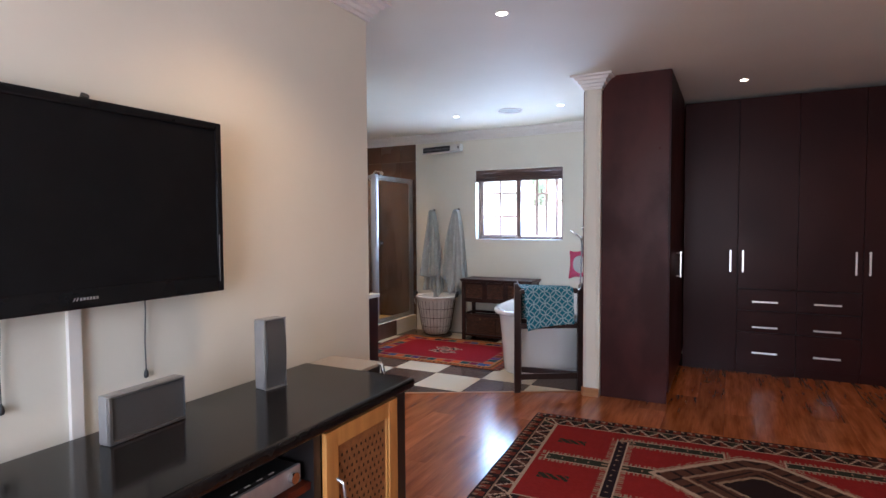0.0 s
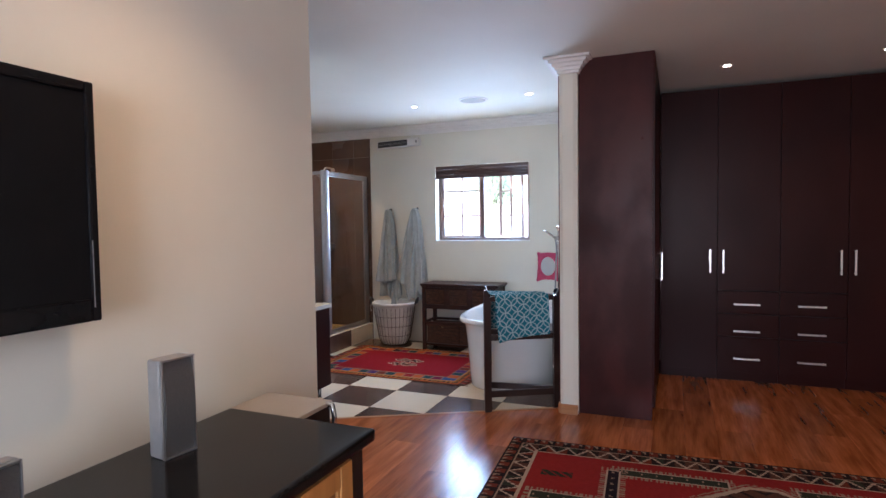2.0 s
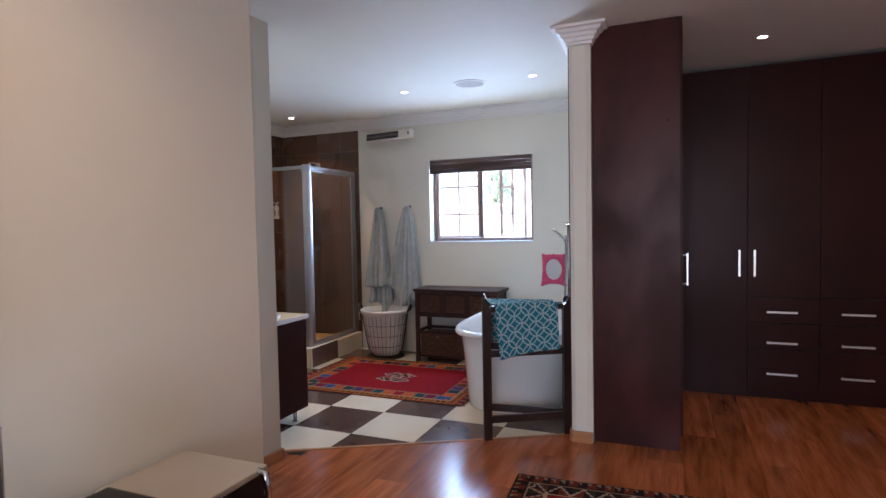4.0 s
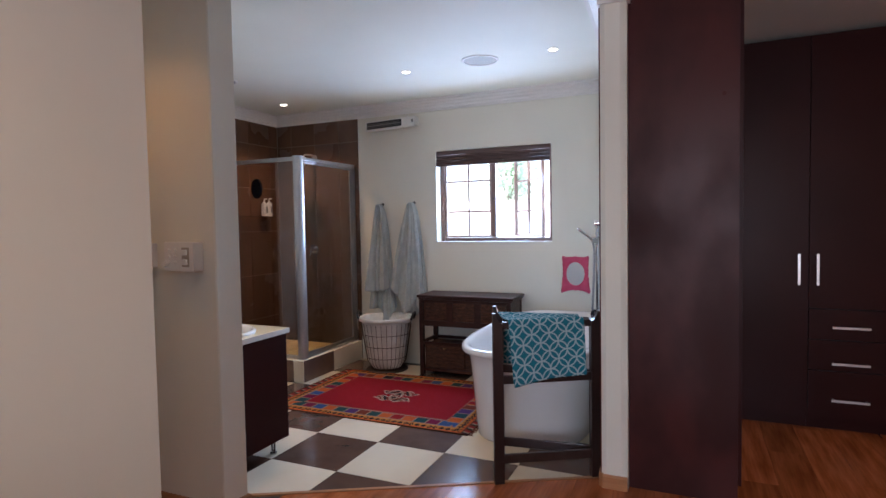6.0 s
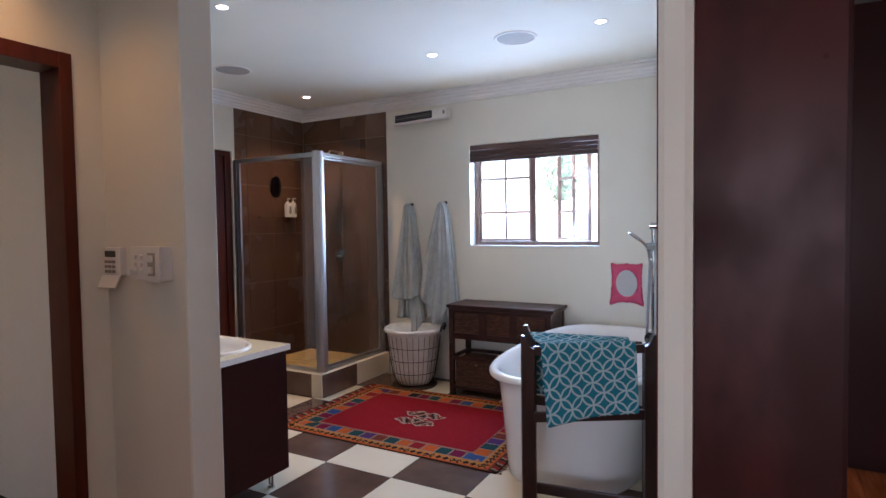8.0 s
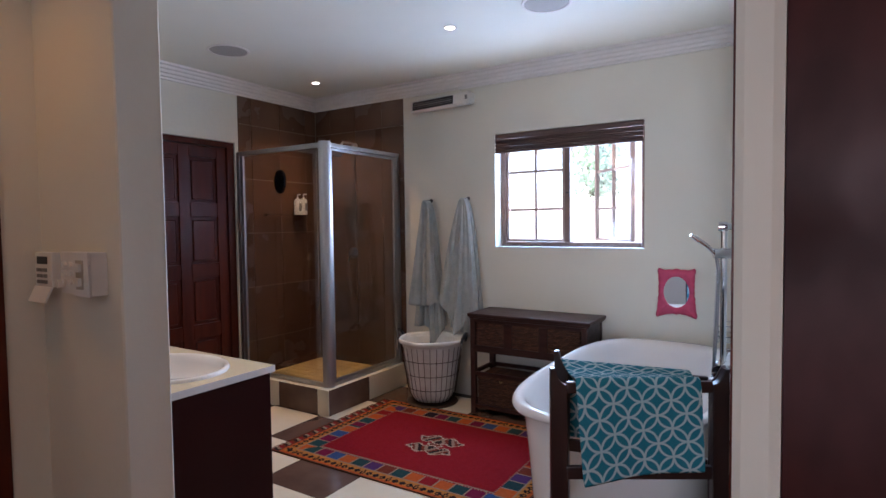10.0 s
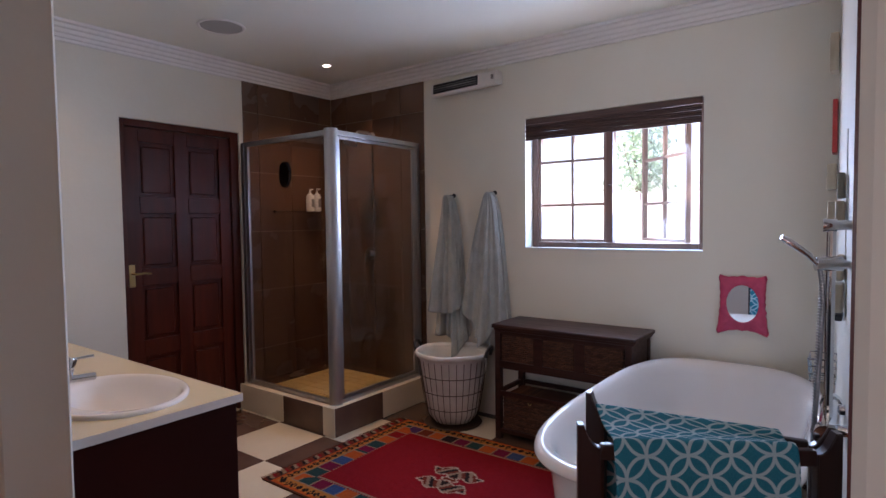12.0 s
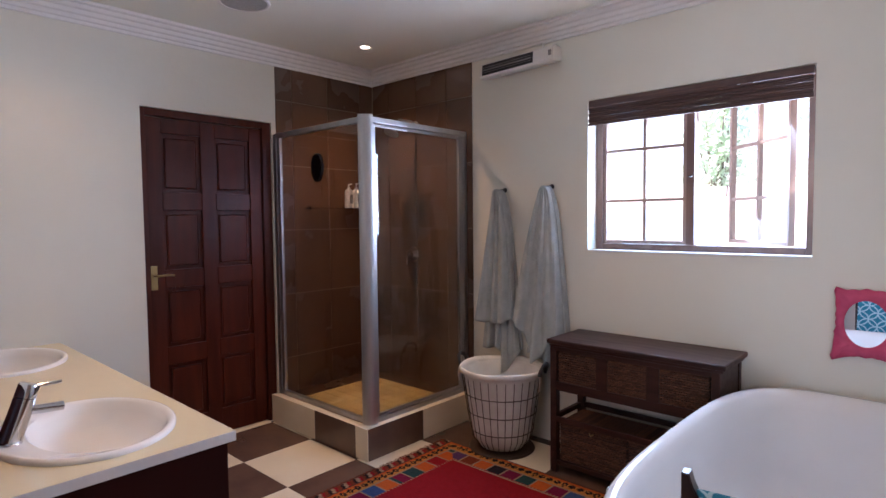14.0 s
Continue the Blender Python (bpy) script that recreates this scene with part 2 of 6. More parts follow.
M_STEEL = material("brushed_steel_handle", (0.70, 0.68, 0.66), 0.3, metal=0.9, second=(0.64, 0.62, 0.60), scale=(80, 80, 80))
M_BRASS = material("aged_brass", (0.40, 0.28, 0.13), 0.3, metal=1.0, second=(0.45, 0.30, 0.12), scale=(60, 60, 60))
M_GLOSSBLACK = material("gloss_black_plastic", (0.006, 0.006, 0.007), 0.12, second=(0.008, 0.008, 0.009), spec=0.25)
M_SCREEN = material("dark_screen", (0.006, 0.006, 0.007), 0.16, second=(0.008, 0.008, 0.009), spec=0.18)
M_WHITEP = material("white_plastic", (0.74, 0.70, 0.65), 0.4, second=(0.70, 0.68, 0.64), scale=(20, 20, 20))
M_GREYP = material("grey_plastic", (0.22, 0.21, 0.20), 0.45, second=(0.19, 0.18, 0.17))
M_DARKP = material("black_plastic", (0.014, 0.013, 0.013), 0.45, second=(0.02, 0.018, 0.018))
M_CERAMIC = material("white_ceramic", (0.80, 0.78, 0.75), 0.05, second=(0.78, 0.76, 0.73), scale=(3, 3, 3))
M_ACRYLIC = material("white_acrylic_bath", (0.78, 0.76, 0.74), 0.07, second=(0.75, 0.73, 0.71), scale=(3, 3, 3))
M_COUNTER = material("cream_worktop", (0.72, 0.625, 0.43), 0.2, second=(0.69, 0.595, 0.405), scale=(4, 4, 4), rough_vary=0.03)
M_TAN = material("tan_laminate", (0.40, 0.345, 0.28), 0.3, second=(0.36, 0.31, 0.25), scale=(6, 6, 6))
M_TOWEL_G = material("pale_green_towel", (0.43, 0.455, 0.445), 0.95, second=(0.35, 0.38, 0.37), scale=(14, 14, 14), bump=0.6, bump_scale=380, spec=0.1)
M_LINER = material("cotton_liner", (0.72, 0.69, 0.635), 0.9, second=(0.60, 0.57, 0.515), scale=(9, 9, 9), bump=0.3, bump_scale=90)
M_WIRE = material("rusty_wire", (0.055, 0.036, 0.026), 0.55, metal=0.5, second=(0.09, 0.05, 0.03), scale=(80, 80, 80))
M_PINK = material("pink_painted_frame", (0.56, 0.055, 0.13), 0.5, second=(0.46, 0.035, 0.10), scale=(30, 30, 30), bump=0.25, bump_scale=80)
M_MIRROR = material("mirror", (0.90, 0.91, 0.92), 0.01, metal=1.0, second=(0.90, 0.91, 0.92))
M_WINFRAME = material("brown_window_frame", (0.19, 0.115, 0.092), 0.42, second=(0.145, 0.082, 0.065), scale=(30, 30, 5), bump=0.05)
# frame brown made paler: the daylight's bloom over the thin bars is in the colour
M_SASH = material("bloom_lightened_brown_sash", (0.36, 0.25, 0.205), 0.45, second=(0.28, 0.185, 0.15), scale=(30, 30, 5), bump=0.05)
M_BLIND = material("brown_bamboo_blind", (0.115, 0.060, 0.048), 0.6, second=(0.060, 0.032, 0.028), scale=(3, 60, 160), detail=4, bump=0.2, bump_scale=150)
M_GLASS = glass_material("clear_glass", (0.96, 0.98, 0.97))
M_SHGLASS = glass_material("smoky_shower_glass", (0.88, 0.88, 0.88), mirror=0.075)
M_TOWEL = towel_material("teal_printed_towel")
M_LAMP = glow_material("lamp_glow", (1.0, 0.90, 0.74), 5.0)
M_DRIFT = material("pale_driftwood", (0.50, 0.43, 0.32), 0.7, second=(0.38, 0.32, 0.23), scale=(30, 30, 8), vary=0.12, bump=0.3)
M_DRIFT_G = material("grey_green_driftwood", (0.24, 0.24, 0.19), 0.7, second=(0.17, 0.17, 0.135), scale=(30, 30, 8), bump=0.3)
M_REDENAMEL = material("red_enamel", (0.50, 0.035, 0.03), 0.4, second=(0.40, 0.025, 0.02), scale=(30, 30, 30))
M_LEAF = material("leaf_green", (0.50, 0.62, 0.46), 0.5, second=(0.40, 0.53, 0.36), scale=(3, 3, 3))
leaf_nodes, leaf_links = M_LEAF.node_tree.nodes, M_LEAF.node_tree.links
leaf_glow, leaf_mix = leaf_nodes.new("ShaderNodeBsdfTranslucent"), leaf_nodes.new("ShaderNodeMixShader")
leaf_glow.inputs[0].default_value = (0.56, 0.68, 0.50, 1)
leaf_links.new(leaf_nodes["Principled BSDF"].outputs[0], leaf_mix.inputs[1])
leaf_links.new(leaf_glow.outputs[0], leaf_mix.inputs[2])
leaf_links.new(leaf_mix.outputs[0], leaf_nodes["Material Output"].inputs[0])
M_BARK = material("bark", (0.26, 0.22, 0.17), 0.9, second=(0.18, 0.14, 0.10), scale=(10, 10, 3), bump=0.5)
M_GROUND = material("pale_paving", (0.42, 0.39, 0.34), 0.85, second=(0.34, 0.31, 0.27), scale=(0.8, 0.8, 0.8), bump=0.2)
M_GARDENWALL = material("white_garden_wall", (0.80, 0.79, 0.76), 0.8, second=(0.74, 0.73, 0.70), scale=(1, 1, 1), bump=0.1)

RUG_COLOURS = {
    "red": (0.240, 0.020, 0.018), "crimson": (0.228, 0.011, 0.015), "dark": (0.022, 0.013, 0.013), "beige": (0.27, 0.185, 0.125),
    "cream": (0.40, 0.30, 0.22), "green": (0.030, 0.033, 0.022), "brown": (0.085, 0.036, 0.024), "navy": (0.020, 0.013, 0.017),
    "orange": (0.420, 0.085, 0.018), "blue": (0.035, 0.070, 0.175), "purple": (0.075, 0.030, 0.105), "teal": (0.018, 0.050, 0.052),
    "magenta": (0.150, 0.010, 0.038), "ochre": (0.40, 0.16, 0.035), "rust": (0.150, 0.030, 0.016)}
M_RUG = {k: material("wool_" + k, c, 0.95, second=tuple(v * 0.72 for v in c), scale=(55, 260, 55), bump=0.5, bump_scale=330, spec=0.05)
         for k, c in RUG_COLOURS.items()}
RUG_ORDER = list(M_RUG)


# ---------------------------------------------------------------- mesh helpers
def link(name, bm, mats, parent=None, smooth=40):
    me = bpy.data.meshes.new(name)
    bmesh.ops.recalc_face_normals(bm, faces=bm.faces[:])
    bm.to_mesh(me)
    bm.free()
    for m in (mats if isinstance(mats, (list, tuple)) else [mats]):
        me.materials.append(m)
    if smooth:
        me.shade_smooth()
        me.set_sharp_from_angle(angle=radians(smooth))
        if smooth < 60:
            for p in me.polygons:
                if max(abs(c) for c in p.normal) > 0.9995:
                    p.use_smooth = False
    ob = new(name, me)
    ob.parent = parent
    return ob


def part(name, bm, mat, parent, label="", smooth=40):
    ob = link(name, bm, mat, parent, smooth)
    return tagged(ob, label) if label else ob


def thing(name, place, turn=0.0, label="", category="", group="", kind=""):
    ob = new(name)
    ob.empty_display_size = 0.05
    ob.matrix_world = pose(*place, 0, 0, turn)
    return tagged(ob, label, category, group, kind)


def box(bm, x0, y0, z0, x1, y1, z1, bevel=0.0, mat=0, segments=2):
    vs = [bm.verts.new((x, y, z)) for x in (x0, x1) for y in (y0, y1) for z in (z0, z1)]
    quads = ((0, 1, 3, 2), (4, 6, 7, 5), (0, 4, 5, 1), (2, 3, 7, 6), (0, 2, 6, 4), (1, 5, 7, 3))
    fs = [bm.faces.new([vs[i] for i in q]) for q in quads]
    for f in fs:
        f.material_index = mat
    if bevel:
        es = list({e for f in fs for e in f.edges})
        r = bmesh.ops.bevel(bm, geom=es, offset=bevel, segments=segments, profile=0.6, affect="EDGES")
        for f in r["faces"]:
            f.material_index = mat
    return bm


def boxes(*rows, bevel=0.0):
    bm = bmesh.new()
    for r in rows:
        box(bm, *r, bevel=bevel)
    return bm


def tube(bm, pts, r, seg=8, closed=False, mat=0, radii=None):
    """A round tube along a line of points."""
    pts = [Vector(p) for p in pts]
    n = len(pts)
    rings = []
    up = None
    for i, p in enumerate(pts):
        a = pts[i - 1] if (i or closed) else p
        b = pts[(i + 1) % n] if (i < n - 1 or closed) else p
        d = (b - a).normalized()
        if up is None:
            up = d.orthogonal().normalized()
        up = (up - d * up.dot(d)).normalized()
        side = d.cross(up)
        rr = radii[i] if radii else r
        rings.append([bm.verts.new(p + rr * (math.cos(2 * math.pi * k / seg) * up + math.sin(2 * math.pi * k / seg) * side)) for k in range(seg)])
    for i in range(n if closed else n - 1):
        a, b = rings[i], rings[(i + 1) % n]
        for k in range(seg):
            f = bm.faces.new((a[k], a[(k + 1) % seg], b[(k + 1) % seg], b[k]))
            f.material_index = mat
    if not closed:
        for ring, rev in ((rings[0], True), (rings[-1], False)):
            f = bm.faces.new(ring[::-1] if rev else ring)
            f.material_index = mat
    return bm


def lathe(bm, profile, cx=0.0, cy=0.0, seg=32, sx=1.0, sy=1.0, power=2.0, mat=0, cap=True):
    """Rings of a (radius, z) profile about a vertical axis; power over 2 squares the plan."""
    rings = []
    for r, z in profile:
        ring = []
        for k in range(seg):
            a = 2 * math.pi * k / seg
            c, s = math.cos(a), math.sin(a)
            e = 2.0 / power
            ring.append(bm.verts.new((cx + r * sx * math.copysign(abs(c) ** e, c), cy + r * sy * math.copysign(abs(s) ** e, s), z)))
        rings.append(ring)
    for a, b in zip(rings, rings[1:]):
        for k in range(seg):
            f = bm.faces.new((a[k], a[(k + 1) % seg], b[(k + 1) % seg], b[k]))
            f.material_index = mat
    if cap:
        for ring in (rings[0], rings[-1]):
            f = bm.faces.new(ring)
            f.material_index = mat
    return bm


def prism(bm, poly, z0, z1, mat=0):
    """A flat outline (x, y) stood up between two heights."""
    lo = [bm.verts.new((x, y, z0)) for x, y in poly]
    hi = [bm.verts.new((x, y, z1)) for x, y in poly]
    n = len(poly)
    fs = [bm.faces.new(lo[::-1]), bm.faces.new(hi)]
    fs += [bm.faces.new((lo[i], lo[(i + 1) % n], hi[(i + 1) % n], hi[i])) for i in range(n)]
    for f in fs:
        f.material_index = mat
    return bm


def sweep(bm, path, profile):
    """A profile of (distance from the wall, height) along a plan line, with mitred corners, on the line's left side."""
    path = [Vector((*p, 0)) for p in path]
    rows = []
    for i, p in enumerate(path):
        d0 = (p - path[i - 1]).normalized() if i else None
        d1 = (path[i + 1] - p).normalized() if i < len(path) - 1 else None
        n0 = Vector((-d0.y, d0.x, 0)) if d0 else None
        n1 = Vector((-d1.y, d1.x, 0)) if d1 else None
        if n0 is None or n1 is None:
            off = n0 or n1
        else:
            off = (n0 + n1) / max(0.3, 1 + n0.dot(n1))
        rows.append([bm.verts.new(p + off * d + Vector((0, 0, z))) for d, z in profile])
    m = len(profile)
    for a, b in zip(rows, rows[1:]):
        for k in range(m):
            bm.faces.new((a[k], b[k], b[(k + 1) % m], a[(k + 1) % m]))
    bm.faces.new(rows[0])
    bm.faces.new(rows[-1][::-1])
    return bm


def clip(poly, px, py, nx, ny):
    """The part of a convex outline on the side of the line that (nx, ny) points to."""
    out = []
    for i, a in enumerate(poly):
        b = poly[(i + 1) % len(poly)]
        da, db = (a[0] - px) * nx + (a[1] - py) * ny, (b[0] - px) * nx + (b[1] - py) * ny
        if da >= 0:
            out.append(a)
        if da * db < 0:
            s = da / (da - db)
            out.append((a[0] + s * (b[0] - a[0]), a[1] + s * (b[1] - a[1])))
    return out


def structure(name, bm, mat, label, category, smooth=30):
    return tagged(link(name, bm, mat, None, smooth), label, category, "", "structure")


# ---------------------------------------------------------------- the large structure
WEST, NORTH, TVX, TVEND = -4.635, 6.49, -1.58, 2.45      # inner faces
ALC_W, SW_Y, BATH_S = -3.012, 3.515, 3.69                  # alcove west wall, switch wall's two faces
EAST, SOUTH = 3.1, -2.15
DIAG_A, DIAG_B = (-2.62, 3.735), (-0.96, 4.63)           # threshold line between tiles and laminate
WIN = (-2.742, -1.632, 1.197, 2.062)
DOOR_Y0, DOOR_Y1, DOOR_H = 4.74, 5.58, 2.06

# walls
wall_north = structure("wall_north", boxes(
    (WEST - 0.2, NORTH, -0.1, WIN[0], NORTH + 0.23, CEIL), (WIN[1], NORTH, -0.1, EAST + 0.2, NORTH + 0.23, CEIL),
    (WIN[0], NORTH, -0.1, WIN[1], NORTH + 0.23, WIN[2]), (WIN[0], NORTH, WIN[3], WIN[1], NORTH + 0.23, CEIL)),
    M_WALL, "cream painted plaster wall with a deep window opening", "wall")
wall_west = structure("wall_west", boxes(
    (WEST - 0.2, BATH_S - 0.16, -0.1, WEST, DOOR_Y0, CEIL), (WEST - 0.2, DOOR_Y1, -0.1, WEST, NORTH, CEIL),
    (WEST - 0.2, DOOR_Y0, DOOR_H, WEST, DOOR_Y1, CEIL)), M_WALL, "cream painted plaster wall beside the panelled door", "wall")
structure("wall_behind_door", boxes((WEST - 0.5, DOOR_Y0 - 0.2, -0.1, WEST - 0.4, DOOR_Y1 + 0.2, CEIL)), M_WALL, "plain wall behind the closed door", "wall")

# the switch wall ends in a bull-nosed jamb
bm = bmesh.new()
prism(bm, [(WEST, SW_Y), (-2.506, SW_Y), (-2.498, SW_Y + 0.004), (-2.492, 3.645), (-2.490, 3.653), (-2.495, 3.659), (-2.515, 3.661), (-2.75, 3.664), (-2.86, 3.666), (-2.86, BATH_S), (WEST, BATH_S)], -0.1, CEIL)
structure("wall_south_bath", bm, M_WALL, "cream plaster wall with a splayed end beside the bathroom opening", "wall", 20)

AD0, AD1, ADH = 2.54, 3.347, 2.02                         # alcove doorway
wall_alcove = structure("wall_alcove", boxes(
    (ALC_W - 0.14, AD1 + 0.02, -0.1, ALC_W, SW_Y, CEIL), (ALC_W - 0.14, AD0 - 0.02, ADH + 0.02, ALC_W, AD1 + 0.02, CEIL),
    (ALC_W - 0.14, TVEND - 0.15, -0.1, ALC_W, AD0 - 0.02, CEIL)), M_WALL, "cream plaster wall with a doorway to the passage", "wall")
wall_passage = structure("wall_passage", boxes(
    (-4.5, 0.4, -0.1, -4.35, SW_Y, CEIL), (-4.35, 0.4, -0.1, ALC_W - 0.14, 0.5, CEIL)), M_WALL, "cream plaster passage wall seen through the doorway", "wall")
wall_tv = structure("wall_tv", boxes(
    (TVX - 0.15, SOUTH, -0.1, TVX, TVEND, CEIL), (ALC_W - 0.14, TVEND - 0.15, -0.1, TVX - 0.15, TVEND, CEIL)),
    M_WALL, "cream painted wall that carries the television", "wall")
bm = bmesh.new()
prism(bm, [(-0.93, 4.53), (-0.905, 4.515), (-0.83, 4.515), (-0.80, 4.53), (-0.80, NORTH), (-1.02, NORTH)], -0.1, CEIL)
wall_partition = structure("wall_partition", bm, M_WALL, "cream plaster pier and partition between bathroom and wardrobe", "wall")
bm = bmesh.new()
box(bm, -0.937, 4.535, 0, -0.925, 4.565, 2.44)
structure("trim_tile_edge", bm, M_MAHOG, "dark edge strip up the side of the pier", "trim")

wall_east = structure("wall_east", boxes((EAST, SOUTH, -0.1, EAST + 0.2, NORTH, CEIL)), M_WALL, "plain cream bedroom wall", "wall")
SWN = (-0.95, 0.55, 0.65, 2.15)                           # bedroom window, behind the camera
wall_south = structure("wall_south", boxes(
    (TVX - 0.15, SOUTH - 0.2, -0.1, SWN[0], SOUTH, CEIL), (SWN[1], SOUTH - 0.2, -0.1, EAST + 0.2, SOUTH, CEIL),
    (SWN[0], SOUTH - 0.2, -0.1, SWN[1], SOUTH, SWN[2]), (SWN[0], SOUTH - 0.2, SWN[3], SWN[1], SOUTH, CEIL)), M_WALL, "cream bedroom wall with a window opening", "wall")

ceiling = structure("ceiling", boxes((WEST - 0.5, SOUTH - 0.2, CEIL, EAST + 0.2, NORTH + 0.23, CEIL + 0.15)), M_CEIL, "smooth white painted ceiling", "ceiling")
roof = structure("roof", boxes((WEST - 0.9, SOUTH - 0.6, CEIL + 0.16, EAST + 0.6, NORTH + 0.55, CEIL + 0.3)), M_GROUND, "flat roof with short eaves", "roof")

# stepped plaster cornice all round
CPATH = [(-0.80, 4.562), (-0.80, 4.515), (-0.925, 4.515), (-1.02, NORTH), (WEST, NORTH), (WEST, BATH_S), (-2.74, BATH_S)]
CPROF = [(0.0, CEIL - 0.105), (0.014, CEIL - 0.105), (0.014, CEIL - 0.088), (0.026, CEIL - 0.084), (0.030, CEIL - 0.066), (0.044, CEIL - 0.060),
         (0.050, CEIL - 0.042), (0.066, CEIL - 0.036), (0.074, CEIL - 0.020), (0.098, CEIL - 0.016), (0.100, CEIL - 0.001), (0.0, CEIL - 0.001)]
structure("cornice", sweep(bmesh.new(), CPATH, CPROF), M_CORN, "white stepped plaster cornice along the wall tops", "cornice", 20)
structure("cornice_bedroom", sweep(bmesh.new(), [(TVX - 0.1, TVEND), (TVX, TVEND), (TVX, SOUTH)], CPROF), M_CORN, "white stepped plaster cornice above the television wall", "cornice", 20)

# skirting on the bedroom side
SPROF = [(0.0, 0.0), (0.014, 0.0), (0.014, 0.06), (0.008, 0.07), (0.0, 0.07)]
structure("skirting_alcove", sweep(bmesh.new(), [(-2.60, 3.662), (-2.488, 3.651), (-2.502, SW_Y), (ALC_W, SW_Y), (ALC_W, AD1 + 0.06)], SPROF), M_SKIRT, "orange-brown wooden skirting round the jamb", "skirting")
structure("skirting_tv", sweep(bmesh.new(), [(ALC_W, TVEND), (TVX, TVEND), (TVX, SOUTH)], SPROF), M_SKIRT, "orange-brown wooden skirting below the television wall", "skirting")
structure("skirting_pier", sweep(bmesh.new(), [(-0.80, 4.515), (-0.915, 4.515), (-0.932, 4.535), (-0.94, 4.66)], SPROF), M_SKIRT, "orange-brown wooden skirting round the pier", "skirting")
structure("skirting_passage", sweep(bmesh.new(), [(-4.35, SW_Y), (-4.35, 0.5)], SPROF), M_WALL, "pale skirting in the passage", "skirting")

# floors: sub-floor sheets; boards and tiles are laid last
floor_bedroom = structure("floor_bedroom", boxes((-4.5, SOUTH, -0.10, EAST, NORTH, -0.012)), M_SUB, "reddish-brown laminate floor of long boards", "floor")
bm = bmesh.new()
bath_outline = [(WEST, BATH_S), (-2.62, BATH_S), DIAG_B, (-1.02, NORTH), (WEST, NORTH)]
prism(bm, bath_outline, -0.011, -0.004)
floor_bath = structure("floor_bathroom", bm, M_GROUT_F, "chequered floor of ivory and brown ceramic tiles", "floor")
bm = bmesh.new()
dv = (Vector((*DIAG_B, 0)) - Vector((*DIAG_A, 0))).normalized()
nv = Vector((-dv.y, dv.x, 0))
p0, p1 = Vector((-2.60, 3.735, 0)), Vector((-0.95, 4.625, 0))
prism(bm, [(q.x, q.y) for q in (p0 - nv * 0.011, p1 - nv * 0.011, p1 + nv * 0.011, p0 + nv * 0.011)], -0.01, 0.005)
structure("trim_threshold", bm, M_SKIRT, "narrow wooden strip where tiles meet laminate", "trim")

# door of the bathroom
door = thing("door_1", (WEST, 0, 0), 0, "closed reddish mahogany panelled door in a dark frame", "door", kind="structure")
part("door_frame", boxes((-0.12, DOOR_Y0 + 0.001, 0, -0.012, DOOR_Y0 + 0.032, DOOR_H - 0.002), (-0.12, DOOR_Y1 - 0.065, 0, -0.012, DOOR_Y1 - 0.001, DOOR_H - 0.002),
                         (-0.12, DOOR_Y0 + 0.032, DOOR_H - 0.045, -0.012, DOOR_Y1 - 0.065, DOOR_H - 0.002), bevel=0.003), M_DOOR, door)
ly0, ly1 = DOOR_Y0 + 0.036, DOOR_Y1 - 0.069
bm = bmesh.new()
box(bm, -0.075, ly0, 0.008, -0.045, ly1, DOOR_H - 0.05)
cols = ((ly0, ly0 + 0.085), ((ly0 + ly1) / 2 - 0.045, (ly0 + ly1) / 2 + 0.045), (ly1 - 0.085, ly1))
rails = (0.008, 0.17), (0.52, 0.63), (0.99, 1.10), (1.46, 1.57), (1.92, DOOR_H - 0.05)
for a, b in cols:
    box(bm, -0.045, a, 0.008, -0.028, b, DOOR_H - 0.05, 0.004)
for a, b in rails:
    for (c0, c1), (c2, c3) in zip(cols, cols[1:]):
        box(bm, -0.045, c1, a, -0.0285, c2, b, 0.004)
leaf = part("door_leaf", bm, M_DOOR, door)
for (c0, c1), (c2, c3) in zip(cols, cols[1:]):
    for (a0, a1), (b0, b1) in zip(rails, rails[1:]):
        bm = bmesh.new()
        box(bm, -0.0445, c1 + 0.022, a1 + 0.022, -0.0365, c2 - 0.026, b0 - 0.026, 0.008, segments=1)
        part("panel", bm, M_DOOR, leaf)
bm = bmesh.new()
box(bm, -0.028, 4.778, 0.985, -0.024, 4.815, 1.13, 0.0015)
plate = part("handle_plate", bm, M_BRASS, leaf, "worn brass lock plate")
bm = bmesh.new()
tube(bm, [(-0.025, 4.797, 1.072), (0.018, 4.797, 1.072), (0.024, 4.806, 1.072), (0.024, 4.86, 1.075), (0.022, 4.895, 1.070)], 0.007, 10)
part("door_handle", bm, M_BRASS, leaf, "brass lever handle")
structure("trim_door_sill", boxes((WEST - 0.11, DOOR_Y0 + 0.034, -0.01, WEST - 0.001, DOOR_Y1 - 0.067, 0.006)), M_TILE_W, "pale sill strip under the door", "trim")

# doorway in the alcove
frame_alc = thing("door_frame_1", (ALC_W, 0, 0), 0, "dark reddish wooden door frame of an open doorway", "door frame", kind="structure")
part("jamb", boxes((-0.139, AD1, 0, 0.012, AD1 + 0.048, ADH + 0.065), bevel=0.004), M_MAHOG, frame_alc)
part("jamb", boxes((-0.139, AD0 - 0.075, 0, 0.012, AD0, ADH + 0.065), bevel=0.004), M_MAHOG, frame_alc)
part("head", boxes((-0.139, AD0, ADH, 0.011, AD1, ADH + 0.064), bevel=0.004), M_MAHOG, frame_alc)


